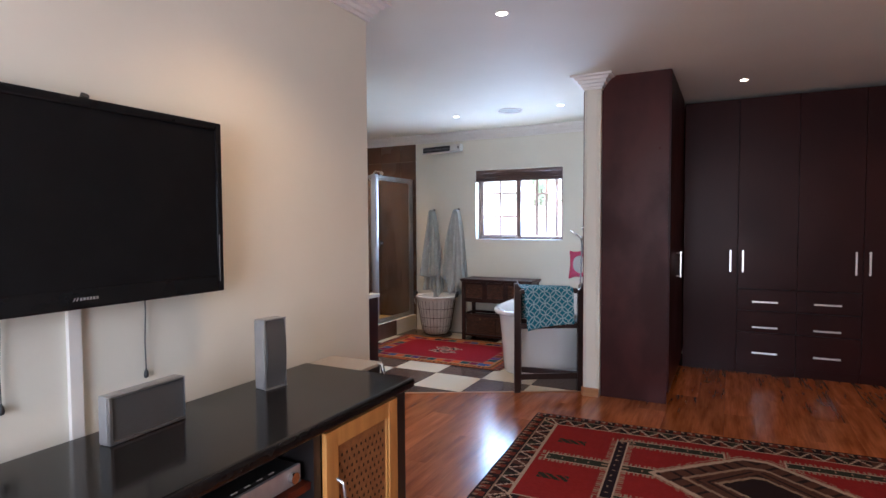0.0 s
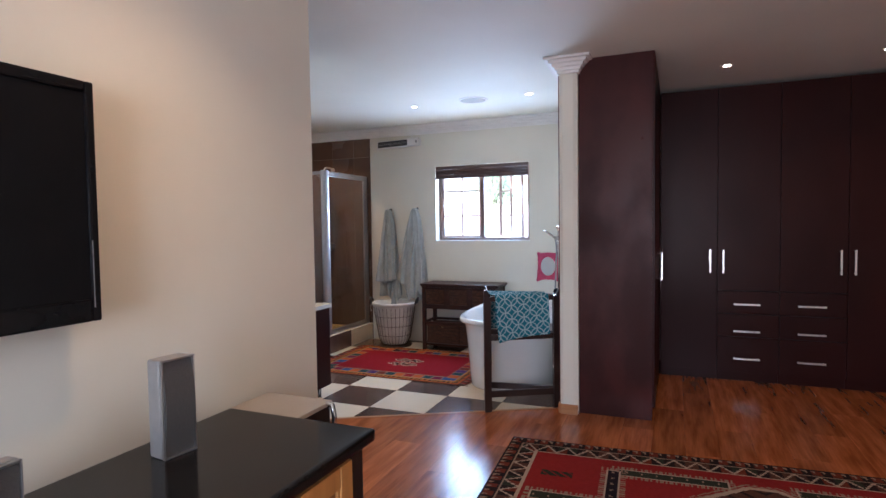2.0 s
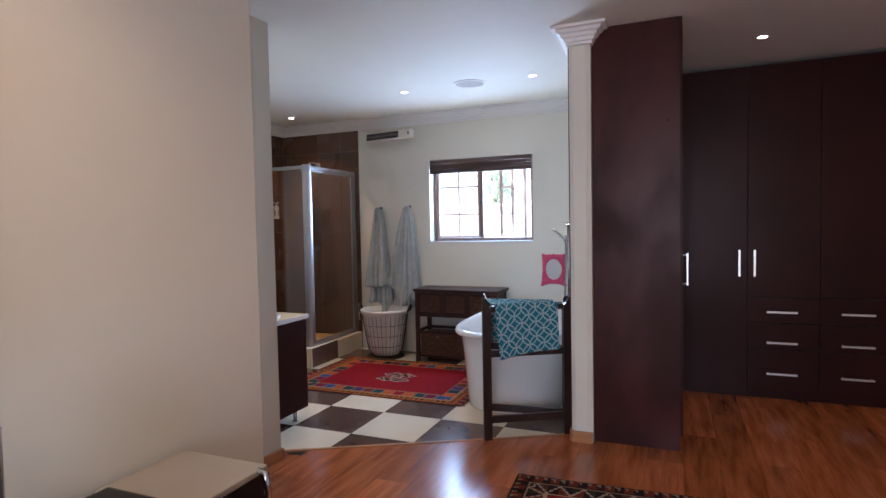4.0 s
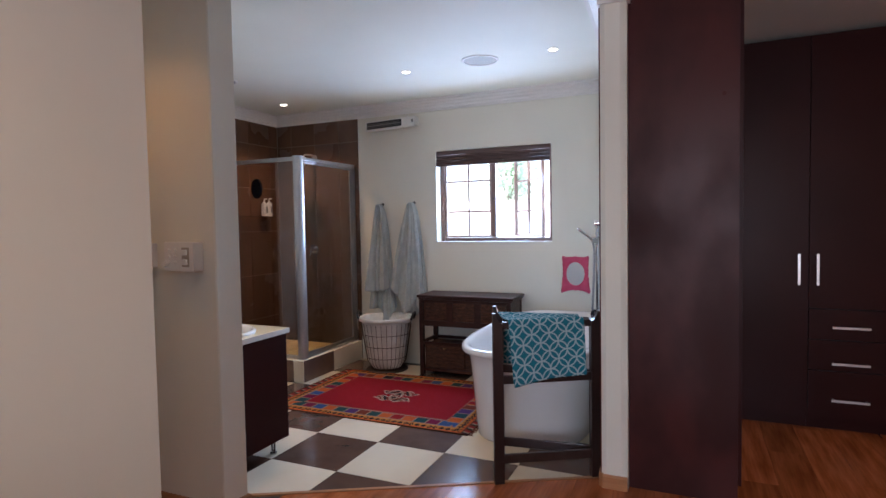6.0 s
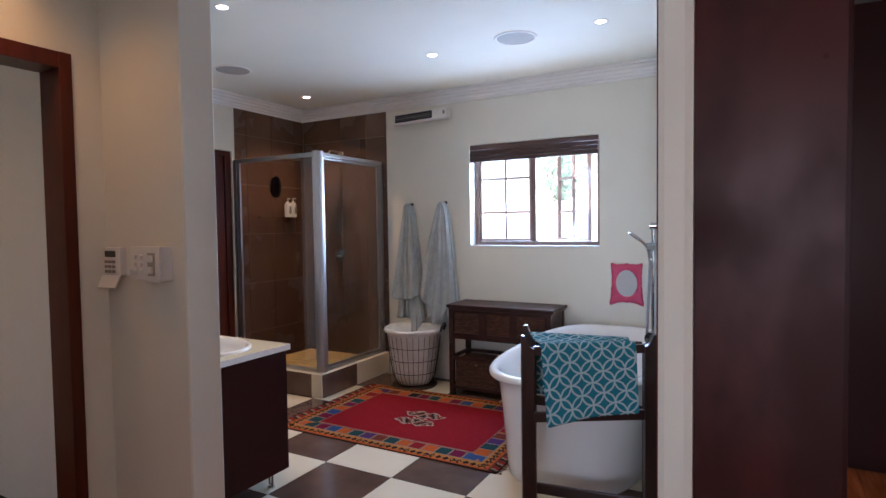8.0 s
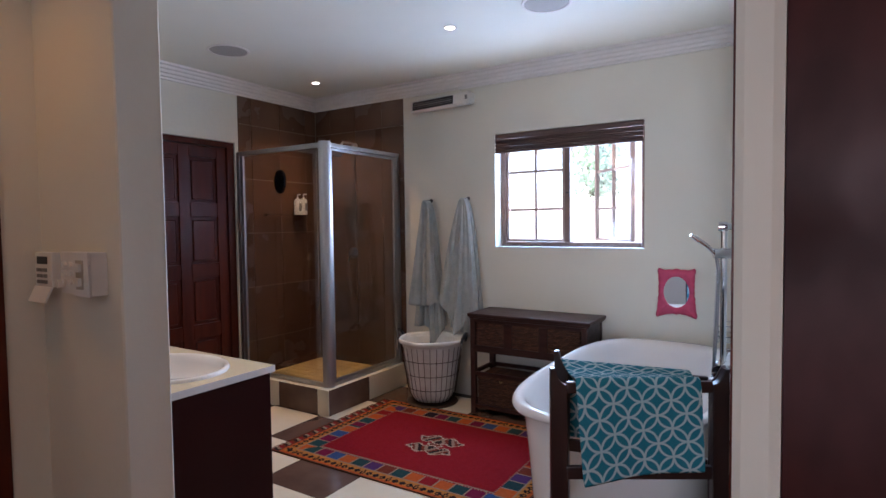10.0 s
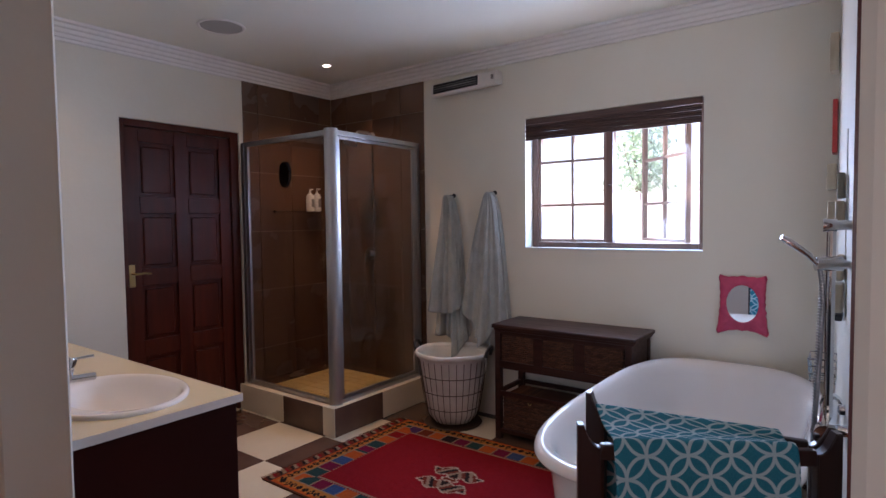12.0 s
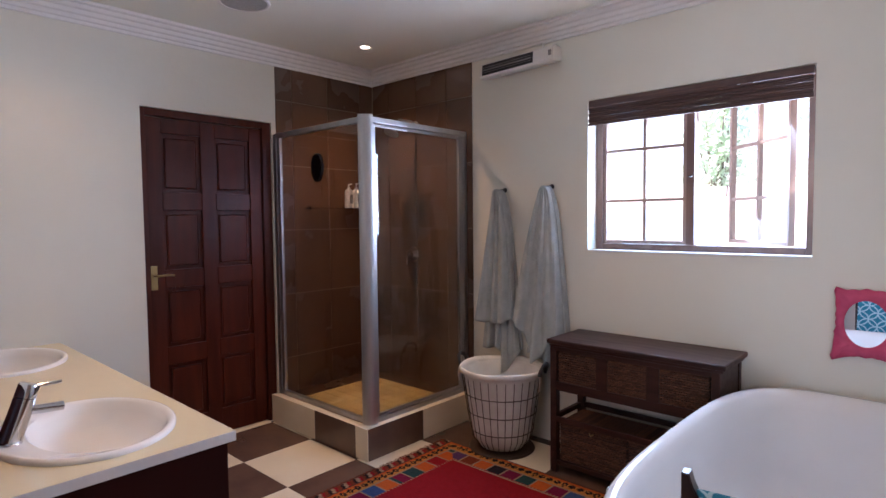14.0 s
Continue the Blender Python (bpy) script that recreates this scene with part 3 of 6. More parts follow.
# bathroom window
def casement(bm, x0, x1, z0, z1, y0, y1, edge, xs, zs, bar):
    """A sash: outer frame and glazing bars."""
    box(bm, x0, y0, z0, x0 + edge, y1, z1, 0.003)
    box(bm, x1 - edge, y0, z0, x1, y1, z1, 0.003)
    box(bm, x0 + edge, y0, z0, x1 - edge, y1, z0 + edge, 0.003)
    box(bm, x0 + edge, y0, z1 - edge, x1 - edge, y1, z1, 0.003)
    for x in xs:
        box(bm, x - bar, y0 + 0.004, z0 + edge, x + bar, y1 - 0.004, z1 - edge)
    for z in zs:
        box(bm, x0 + edge, y0 + 0.006, z - bar, x1 - edge, y1 - 0.006, z + bar)
    return bm


window = thing("window_1", (0, NORTH + 0.10, 0), 0, "brown framed cottage-pane window, one sash open outward", "window", kind="structure")
part("window_frame", boxes((WIN[0] + 0.001, 0, WIN[2] + 0.001, WIN[0] + 0.042, 0.06, WIN[3]), (WIN[1] - 0.042, 0, WIN[2] + 0.001, WIN[1] - 0.001, 0.06, WIN[3]),
                           (WIN[0] + 0.042, 0, WIN[2] + 0.001, WIN[1] - 0.042, 0.06, WIN[2] + 0.040), (WIN[0] + 0.042, 0, WIN[3] - 0.04, WIN[1] - 0.042, 0.06, WIN[3]),
                           (-2.222, 0, WIN[2] + 0.04, -2.180, 0.06, WIN[3] - 0.04), bevel=0.004), M_WINFRAME, window)
sash_l = part("sash", casement(bmesh.new(), -2.699, -2.224, WIN[2] + 0.042, WIN[3] - 0.042, 0.012, 0.045, 0.02, (-2.455,), (1.484, 1.772), 0.0088), M_SASH, window)
part("pane", boxes((-2.678, 0.028, WIN[2] + 0.062, -2.245, 0.031, WIN[3] - 0.062)), M_GLASS, sash_l)
bm = casement(bmesh.new(), -0.50, 0.0, WIN[2] + 0.042, WIN[3] - 0.042, -0.016, 0.016, 0.021, (-0.25,), (1.484, 1.772), 0.0088)
sash_r = part("sash", bm, M_SASH, window)
sash_r.matrix_local = pose(-1.742, 0.055, 0, 0, 0, -43)
part("pane", boxes((-0.477, -0.002, WIN[2] + 0.068, -0.026, 0.002, WIN[3] - 0.068)), M_GLASS, sash_r)
bm = bmesh.new()
tube(bm, [(-0.487, -0.018, 1.56), (-0.487, -0.034, 1.56), (-0.487, -0.036, 1.50)], 0.005, 6)
part("stay_handle", bm, M_WINFRAME, sash_r)
bm = bmesh.new()
tube(bm, [(-2.20, -0.004, 1.60), (-2.20, -0.022, 1.60), (-2.185, -0.022, 1.60)], 0.005, 6)
part("catch", bm, M_DARKP, window)
structure("window_sill", boxes((WIN[0] + 0.002, NORTH - 0.006, WIN[2] - 0.001, WIN[1] - 0.002, NORTH + 0.099, WIN[2] + 0.006)), M_CORN, "white painted sill of the bathroom window", "sill")
for ob in (o for o in window.children_recursive if o.name.startswith("pane")):
    ob.visible_shadow = False

# rolled-up bamboo blind
blind = thing("roman_blind", (0, NORTH - 0.004, 0), 0, "dark brown bamboo blind drawn up at the window head", "blind")
part("headrail", boxes((WIN[0] + 0.006, 0.0, 2.02, WIN[1] - 0.006, 0.035, 2.058), bevel=0.003), M_BLIND, blind)
for k in range(9):
    bm = bmesh.new()
    z = 2.012 - 0.0105 * k
    y = -0.004 + 0.010 * ((k * 7) % 3) / 2
    pts = [(x, y + 0.0012 * math.sin(9 * x + k), z + 0.0016 * math.sin(5 * x + 2.1 * k)) for x in np.linspace(WIN[0] + 0.008, WIN[1] - 0.008, 14)]
    tube(bm, pts, 0.0068, 6)
    part("slat", bm, M_BLIND, blind)
part("bottom_rail", boxes((WIN[0] + 0.006, -0.006, 1.915, WIN[1] - 0.006, 0.006, 1.928), bevel=0.002), M_BLIND, blind)

# daylight outside
ground = structure("ground", boxes((-60, -60, -0.45, 60, 60, -0.25)), M_GROUND, "pale paved ground round the house", "ground")
garden_wall = structure("garden_wall", boxes((-9, 10.2, -0.25, 5, 10.42, 1.72)), M_GARDENWALL, "sunlit white garden wall beyond the window", "garden wall")


def tree(place, height, spread, leaves, seed):
    """A trunk with limbs and a loose crown of single leaves."""
    rng = random.Random(seed)
    t = thing("tree", place, 0, "leafy green garden tree behind the white wall", "tree")
    bm = bmesh.new()
    tube(bm, [(0, 0, 0), (0.06, 0.02, height * 0.3), (0.02, 0.05, height * 0.55)], 0.1, 8, radii=[0.07, 0.05, 0.035])
    tips = []
    for k in range(14):
        a = 2.4 * k
        tip = Vector((math.cos(a) * spread * rng.uniform(0.4, 0.9), math.sin(a) * spread * rng.uniform(0.4, 0.9), height * rng.uniform(0.5, 1.0)))
        tube(bm, [(0.02, 0.05, height * 0.5), tuple(tip * 0.5 + Vector((0, 0, height * 0.25))), tuple(tip)], 0.03, 5, radii=[0.026, 0.016, 0.008])
        tips.append(tip)
    part("trunk", bm, M_BARK, t)
    bm = bmesh.new()
    for k in range(leaves):
        c = rng.choice(tips) + Vector((rng.gauss(0, 0.17), rng.gauss(0, 0.17), rng.gauss(0, 0.26)))
        q = Euler((rng.uniform(-1, 1), rng.uniform(-1, 1), rng.uniform(0, 6.3))).to_matrix()
        s = rng.uniform(0.04, 0.08)
        bm.faces.new([bm.verts.new(c + q @ Vector(v) * s) for v in ((-1, 0, 0), (0, -0.45, 0.1), (1, 0, 0), (0, 0.45, 0.1))])
    part("crown", bm, M_LEAF, t, smooth=0)
    return t


tree((-3.80, 12.4, -0.25), 3.5, 0.36, 1900, 3)
tree((-2.30, 12.8, -0.25), 3.6, 0.45, 1500, 8)


# ---------------------------------------------------------------- lamps and things on the ceiling
def downlight(x, y):
    t = thing("downlight", (x, y, CEIL), 0, "small round recessed ceiling downlight, lit warm white", "downlight", "recessed ceiling downlights")
    bm = bmesh.new()
    lathe(bm, [(0.042, -0.001), (0.042, -0.004), (0.036, -0.006), (0.029, -0.004), (0.029, -0.001)], seg=24, cap=False)
    part("trim_ring", bm, M_CORN, t)
    bm = bmesh.new()
    lathe(bm, [(0.0285, -0.002), (0.025, -0.0035)], seg=24)
    part("bulb", bm, M_LAMP, t, "glowing lamp face")
    return t


DOWNLIGHTS = [(0.197, 5.21), (1.197, 5.23), (-1.377, 5.46), (-2.533, 5.506), (-1.018, 2.941), (-3.064, 4.198), (-4.12, 5.99),
              (-2.78, 3.06), (-3.80, 2.70), (-1.00, 1.55), (1.15, 2.90), (1.10, 0.80), (-4.15, 4.198)]
first = downlight(*DOWNLIGHTS[0])
for x, y in DOWNLIGHTS[1:]:
    copy_thing(first, pose(x, y, CEIL))
for (x, y), watts in zip(DOWNLIGHTS, (3.4, 3.4, 1.6, 5.4, 2.0, 9.0, 17.0, 4.2, 3.2, 9.5, 6.0, 6.0, 4.0)):
    sp = new("downlight_beam", bpy.data.lights.new("downlight_beam", "SPOT"))
    sp.data.energy, sp.data.color, sp.data.spot_size, sp.data.spot_blend, sp.data.shadow_soft_size = watts, ((1.0, 0.52, 0.17) if x < -2.5 and y < 3.5 else (1.0, 0.68, 0.37)), radians(115), 0.9, 0.035
    sp.matrix_world = look((x, y, CEIL - 0.012), (x, y, 0))


def ceiling_speaker(x, y):
    t = thing("ceiling_speaker", (x, y, CEIL), 0, "round flush ceiling loudspeaker with a pale grille", "loudspeaker", "ceiling loudspeakers")
    bm = bmesh.new()
    lathe(bm, [(0.135, -0.001), (0.135, -0.006), (0.128, -0.009), (0.120, -0.007), (0.118, -0.001)], seg=36, cap=False)
    part("rim", bm, M_CORN, t)
    bm = bmesh.new()
    lathe(bm, [(0.118, -0.002), (0.117, -0.0045), (0.05, -0.007), (0.01, -0.0072)], seg=36)
    part("grille", bm, material("pale_speaker_mesh", (0.42, 0.41, 0.39), 0.6, second=(0.34, 0.33, 0.31), scale=(400, 400, 400), bump=0.4, bump_scale=500), t, "fine perforated grille")
    return t


first = ceiling_speaker(-1.911, 5.473)
copy_thing(first, pose(-3.975, 5.045, CEIL))


# ---------------------------------------------------------------- bedroom: television corner
tv = thing("television", (TVX, 0.93, 1.16), 0, "large black flat-screen television mounted on the cream wall", "television")
part("back_shell", boxes((0.045, -0.44, 0.04, 0.075, 0.44, 0.55), bevel=0.012), M_DARKP, tv)
bm = bmesh.new()
box(bm, 0.070, -0.485, 0.0, 0.096, -0.462, 0.59, 0.006)
box(bm, 0.070, 0.462, 0.0, 0.096, 0.485, 0.59, 0.006)
box(bm, 0.070, -0.4615, 0.0, 0.096, 0.4615, 0.058, 0.006)
box(bm, 0.070, -0.4615, 0.562, 0.096, 0.4615, 0.59, 0.006)
part("bezel", bm, M_GLOSSBLACK, tv, "gloss black bezel")
part("screen", boxes((0.071, -0.463, 0.056, 0.088, 0.463, 0.564)), M_SCREEN, tv, "dark blank screen")
bm = bmesh.new()
for k in range(2):
    y = -0.036 + 0.008 * k
    vs = [bm.verts.new((0.0975, y + dy, z)) for dy, z in ((0.0, 0.024), (0.004, 0.024), (0.009, 0.034), (0.005, 0.034))]
    bm.faces.new(vs)
for k in range(6):
    box(bm, 0.0965, -0.016 + 0.009 * k, 0.025, 0.0975, -0.010 + 0.009 * k, 0.033)
part("badge", bm, M_SILVER, tv, "small pale maker's badge", smooth=0)
part("edge_light", boxes((0.0962, 0.4655, 0.035, 0.0972, 0.4675, 0.20)), M_SILVER, tv, "thin bright edge strip")

bracket = thing("wall_bracket", (TVX, 0.93, 1.16), 0, "black television wall bracket with hanging release cords", "bracket")
part("plate", boxes((0.001, -0.28, 0.10, 0.012, 0.28, 0.48), bevel=0.002), M_DARKP, bracket)
part("arm", boxes((0.012, -0.22, 0.06, 0.044, -0.19, 0.54), bevel=0.002), M_DARKP, bracket)
part("arm", boxes((0.012, 0.19, 0.06, 0.044, 0.22, 0.54), bevel=0.002), M_DARKP, bracket)
bm = bmesh.new()
tube(bm, [(0.012, 0.056, 0.44), (0.020, 0.056, 0.60), (0.030, 0.056, 0.612)], 0.012, 10)
part("hook", bm, M_DARKP, bracket)
for dy, low in ((0.234, -0.238), (-0.176, -0.236)):
    bm = bmesh.new()
    tube(bm, [(0.014, dy, 0.10), (0.013, dy + 0.002, -0.05), (0.012, dy - 0.002, -0.15), (0.012, dy, low)], 0.0022, 6)
    cord = part("cord", bm, M_DARKP, bracket)
    bm = bmesh.new()
    lathe(bm, [(0.002, low + 0.004), (0.006, low - 0.004), (0.008, low - 0.016), (0.006, low - 0.024), (0.001, low - 0.026)], 0.012, dy, 10)
    part("pull", bm, M_DARKP, cord)

trunk = link("cable_trunking", boxes((TVX + 0.001, 0.925, 0.30, TVX + 0.017, 0.962, 1.27), bevel=0.002), M_WHITEP)
tagged(trunk, "white plastic cable trunking running down the wall", "trunking")

# media unit
UY0, UY1, UX0, UX1, UH = -0.20, 1.845, -1.49, -0.95, 0.805
unit = thing("media_unit", (0, 0, 0), 0, "black lacquered media unit with honey pine cane-front doors", "media unit")
bm = bmesh.new()
box(bm, UX0, UY0, UH - 0.038, UX1, UY1, UH, 0.014, segments=4)
part("top", bm, M_BLACKTOP, unit, "glossy black rounded top")
bx0, bx1 = UX0 + 0.02, UX1 - 0.03
part("carcass", boxes((bx0, UY1 - 0.065, 0.0, bx1, UY1 - 0.03, UH - 0.039), (bx1 - 0.03, UY1 - 0.112, 0.0, bx1 + 0.016, UY1 - 0.0655, UH - 0.039), (bx0, UY0 + 0.03, 0.0, bx1, UY0 + 0.065, UH - 0.039),
                             (bx0, UY0 + 0.066, 0.0, bx0 + 0.012, UY1 - 0.066, UH - 0.04), (bx0 + 0.013, UY0 + 0.066, 0.05, bx1, UY1 - 0.066, 0.075),
                             (bx0 + 0.013, 1.285, 0.076, bx1, 1.318, UH - 0.04), (bx0 + 0.013, 0.325, 0.076, bx1, 0.358, UH - 0.04),
                             (bx0 + 0.05, UY0 + 0.066, 0.0, bx1 - 0.03, UY1 - 0.066, 0.049)), M_BLACKW, unit)
part("shelf", boxes((bx0 + 0.014, 0.36, 0.60, bx1 - 0.01, 1.283, 0.622)), M_MAHOG, unit, "reddish wooden shelf")
part("shelf", boxes((bx0 + 0.014, 0.36, 0.34, bx1 - 0.01, 1.283, 0.362)), M_MAHOG, unit)


def cane_door(y0, y1, knob_y):
    d = part("door", boxes((bx1 + 0.002, y0, 0.085, bx1 + 0.020, y0 + 0.055, 0.757), (bx1 + 0.002, y1 - 0.055, 0.085, bx1 + 0.020, y1, 0.757),
                           (bx1 + 0.002, y0 + 0.0555, 0.70, bx1 + 0.019, y1 - 0.0555, 0.757), (bx1 + 0.002, y0 + 0.0555, 0.085, bx1 + 0.019, y1 - 0.0555, 0.15), bevel=0.003), M_PINE, unit, "honey pine door frame")
    for a, b in ((y0 + 0.055, y0 + 0.066), (y1 - 0.066, y1 - 0.055)):
        part("bead", box(bmesh.new(), bx1 + 0.002, a, 0.151, bx1 + 0.015, b, 0.699, 0.002), M_PINE, d)
    part("cane_panel", boxes((bx1 + 0.003, y0 + 0.067, 0.151, bx1 + 0.008, y1 - 0.067, 0.699)), M_CANE, d, "brown woven cane panel")
    bm = bmesh.new()
    n = int((y1 - y0 - 0.14) / 0.026)
    for i in range(n):
        for j in range(20):
            y, z = y0 + 0.078 + 0.026 * i + 0.013 * (j % 2), 0.165 + 0.026 * j
            if y < y1 - 0.078:
                vs = [bm.verts.new((bx1 + 0.0088, y + 0.0046 * math.cos(k * math.pi / 4), z + 0.0066 * math.sin(k * math.pi / 4))) for k in range(8)]
                bm.faces.new(vs)
    tagged(part("cane_holes", bm, M_HOLE, d, smooth=0), kind="stuff")
    bm = bmesh.new()
    tube(bm, [(bx1 + 0.019, knob_y, 0.60), (bx1 + 0.044, knob_y, 0.59), (bx1 + 0.050, knob_y, 0.55), (bx1 + 0.044, knob_y, 0.50), (bx1 + 0.019, knob_y, 0.49)], 0.0055, 8)
    part("handle", bm, M_HOSE, d, "dull steel bow handle")


cane_door(1.321, 1.730, 1.372)
cane_door(UY0 + 0.07, 0.322, 0.27)

player = thing("disc_player", (bx1 - 0.40, 0.96, 0.622), 0, "slim black and silver disc player on the unit's shelf", "disc player")
part("body", boxes((0.0, -0.26, 0.0, 0.36, 0.30, 0.060), bevel=0.003), M_DARKP, player)
part("front", boxes((0.3602, -0.26, 0.006, 0.372, 0.30, 0.062), bevel=0.003), M_SILVER, player, "silver front panel")
bm = bmesh.new()
tube(bm, [(0.372, 0.262, 0.034), (0.388, 0.262, 0.034)], 0.016, 20)
part("dial", bm, M_CHROME, player, "round chrome dial")
bm = bmesh.new()
for k in range(9):
    box(bm, 0.34, -0.16 + 0.045 * k, 0.0605, 0.346, -0.14 + 0.045 * k, 0.0612)
tagged(part("print", bm, M_WHITEP, player, smooth=0), kind="stuff")


def bowed_panel(x, y0, y1, z0, z1, bow, along_y):
    """A grille panel that bows outward."""
    bm = bmesh.new()
    n = 14
    cols = []
    for i in range(n + 1):
        s = i / n
        o = bow * (1 - (2 * s - 1) ** 2)
        if along_y:
            cols.append([(x + o, y0 + (y1 - y0) * s, z0), (x + o, y0 + (y1 - y0) * s, z1), (x, y0 + (y1 - y0) * s, z1), (x, y0 + (y1 - y0) * s, z0)])
        else:
            cols.append([(x + o, y0, z0 + (z1 - z0) * s), (x + o, y1, z0 + (z1 - z0) * s), (x, y1, z0 + (z1 - z0) * s), (x, y0, z0 + (z1 - z0) * s)])
    rings = [[bm.verts.new(p) for p in c] for c in cols]
    for a, b in zip(rings, rings[1:]):
        for k in range(4):
            bm.faces.new((a[k], a[(k + 1) % 4], b[(k + 1) % 4], b[k]))
    bm.faces.new(rings[0])
    bm.faces.new(rings[-1][::-1])
    return bm


sat = thing("satellite_speaker", (-1.37, 1.505, UH), -8, "upright silver loudspeaker with a bowed grey grille", "loudspeaker")
part("cabinet", boxes((-0.018, -0.047, 0.0, 0.036, 0.047, 0.252), bevel=0.008), M_SILVER, sat)
part("grille", bowed_panel(0.037, -0.041, 0.041, 0.006, 0.248, 0.014, False), M_GRILLE, sat, "bowed grey mesh grille")
part("rim", boxes((0.0365, -0.0465, 0.2485, 0.046, 0.0465, 0.2535), (0.0365, -0.0465, 0.0005, 0.046, 0.0465, 0.0055), (0.0365, -0.0465, 0.0056, 0.044, -0.0415, 0.2484), (0.0365, 0.0415, 0.0056, 0.044, 0.0465, 0.2484), bevel=0.001), M_ALU, sat, "bright metal rim round the grille")
cen = thing("centre_speaker", (-1.385, 1.015, UH), 3, "low silver centre loudspeaker with a grey grille", "loudspeaker")
part("cabinet", boxes((0.0, -0.126, 0.0, 0.036, 0.118, 0.134), bevel=0.006), M_SILVER, cen)
part("grille", boxes((0.037, -0.116, 0.010, 0.043, 0.114, 0.126), bevel=0.003), M_GRILLE, cen, "flat grey mesh grille")
part("rim", boxes((0.0365, -0.1255, 0.002, 0.047, -0.1165, 0.132), (0.0365, 0.1145, 0.002, 0.046, 0.1175, 0.132), (0.0365, -0.1164, 0.002, 0.046, 0.1144, 0.0095), (0.0365, -0.1164, 0.1265, 0.046, 0.1144, 0.132), bevel=0.0012), M_ALU, cen, "bright metal rim round the grille")

# small cabinet past the unit's end
low = thing("side_cabinet", (0, 0, 0), 0, "small black side cabinet with a tan top beside the unit", "cabinet")
part("body", boxes((TVX + 0.016, 1.862, 0.0, -1.292, 2.118, 0.752), bevel=0.004), M_BLACKW, low)
part("top", boxes((TVX + 0.012, 1.860, 0.7525, -1.284, 2.122, 0.768), bevel=0.003), M_TAN, low, "tan laminate top")
bm = bmesh.new()
tube(bm, [(-1.292, 2.085, 0.665), (-1.258, 2.085, 0.672), (-1.252, 2.085, 0.72), (-1.262, 2.088, 0.762), (-1.288, 2.09, 0.764)], 0.009, 10)
part("handle", bm, M_CHROME, low, "curved chrome handle")


# ---------------------------------------------------------------- rugs
def rug(name, w, h, cell, pattern, place, turn, label, thick=0.008):
    """A woven rug: small woven cells of one colour each, on a body with depth."""
    nx, ny = int(round(w / cell)), int(round(h / cell))
    rng = random.Random(5)
    xs, ys = np.linspace(-w / 2, w / 2, nx + 1), np.linspace(-h / 2, h / 2, ny + 1)
    verts, faces, idx = [], [], []
    for j in range(ny + 1):
        for i in range(nx + 1):
            wob = 0.004 * math.sin(3.1 * xs[i] + 0.5) * (1 if j in (0, ny) else 0)
            verts.append((xs[i], ys[j] + wob, thick + 0.0015 * math.sin(2.3 * xs[i] + 1.7 * ys[j])))
    for j in range(ny):
        for i in range(nx):
            a = j * (nx + 1) + i
            faces.append((a, a + 1, a + nx + 2, a + nx + 1))
            idx.append(RUG_ORDER.index(pattern((i + 0.5) * w / nx, (j + 0.5) * h / ny)))
    rim = [j * (nx + 1) for j in range(ny + 1)]
    loop = list(range(nx + 1)) + [j * (nx + 1) + nx for j in range(1, ny + 1)] + [ny * (nx + 1) + i for i in range(nx - 1, -1, -1)] + rim[-2:0:-1]
    base = len(verts)
    for k in loop:
        verts.append((verts[k][0], verts[k][1], 0.0005))
    dark = RUG_ORDER.index("brown")
    for k in range(len(loop)):
        faces.append((loop[k], loop[(k + 1) % len(loop)], base + (k + 1) % len(loop), base + k))
        idx.append(dark)
    me = bpy.data.meshes.new(name)
    me.from_pydata(verts, [], faces)
    for k in RUG_ORDER:
        me.materials.append(M_RUG[k])
    me.polygons.foreach_set("material_index", idx)
    me.shade_smooth()
    me.set_sharp_from_angle(angle=radians(40))
    holder = thing(name, place, turn, label, "rug")
    body = new("weave", me)
    body.parent = holder
    return holder


def tri(x, period):
    """A triangle wave from 0 to 1."""
    s = (x / period) % 1.0
    return 1 - abs(2 * s - 1)


KL, KW = 2.74, 1.46


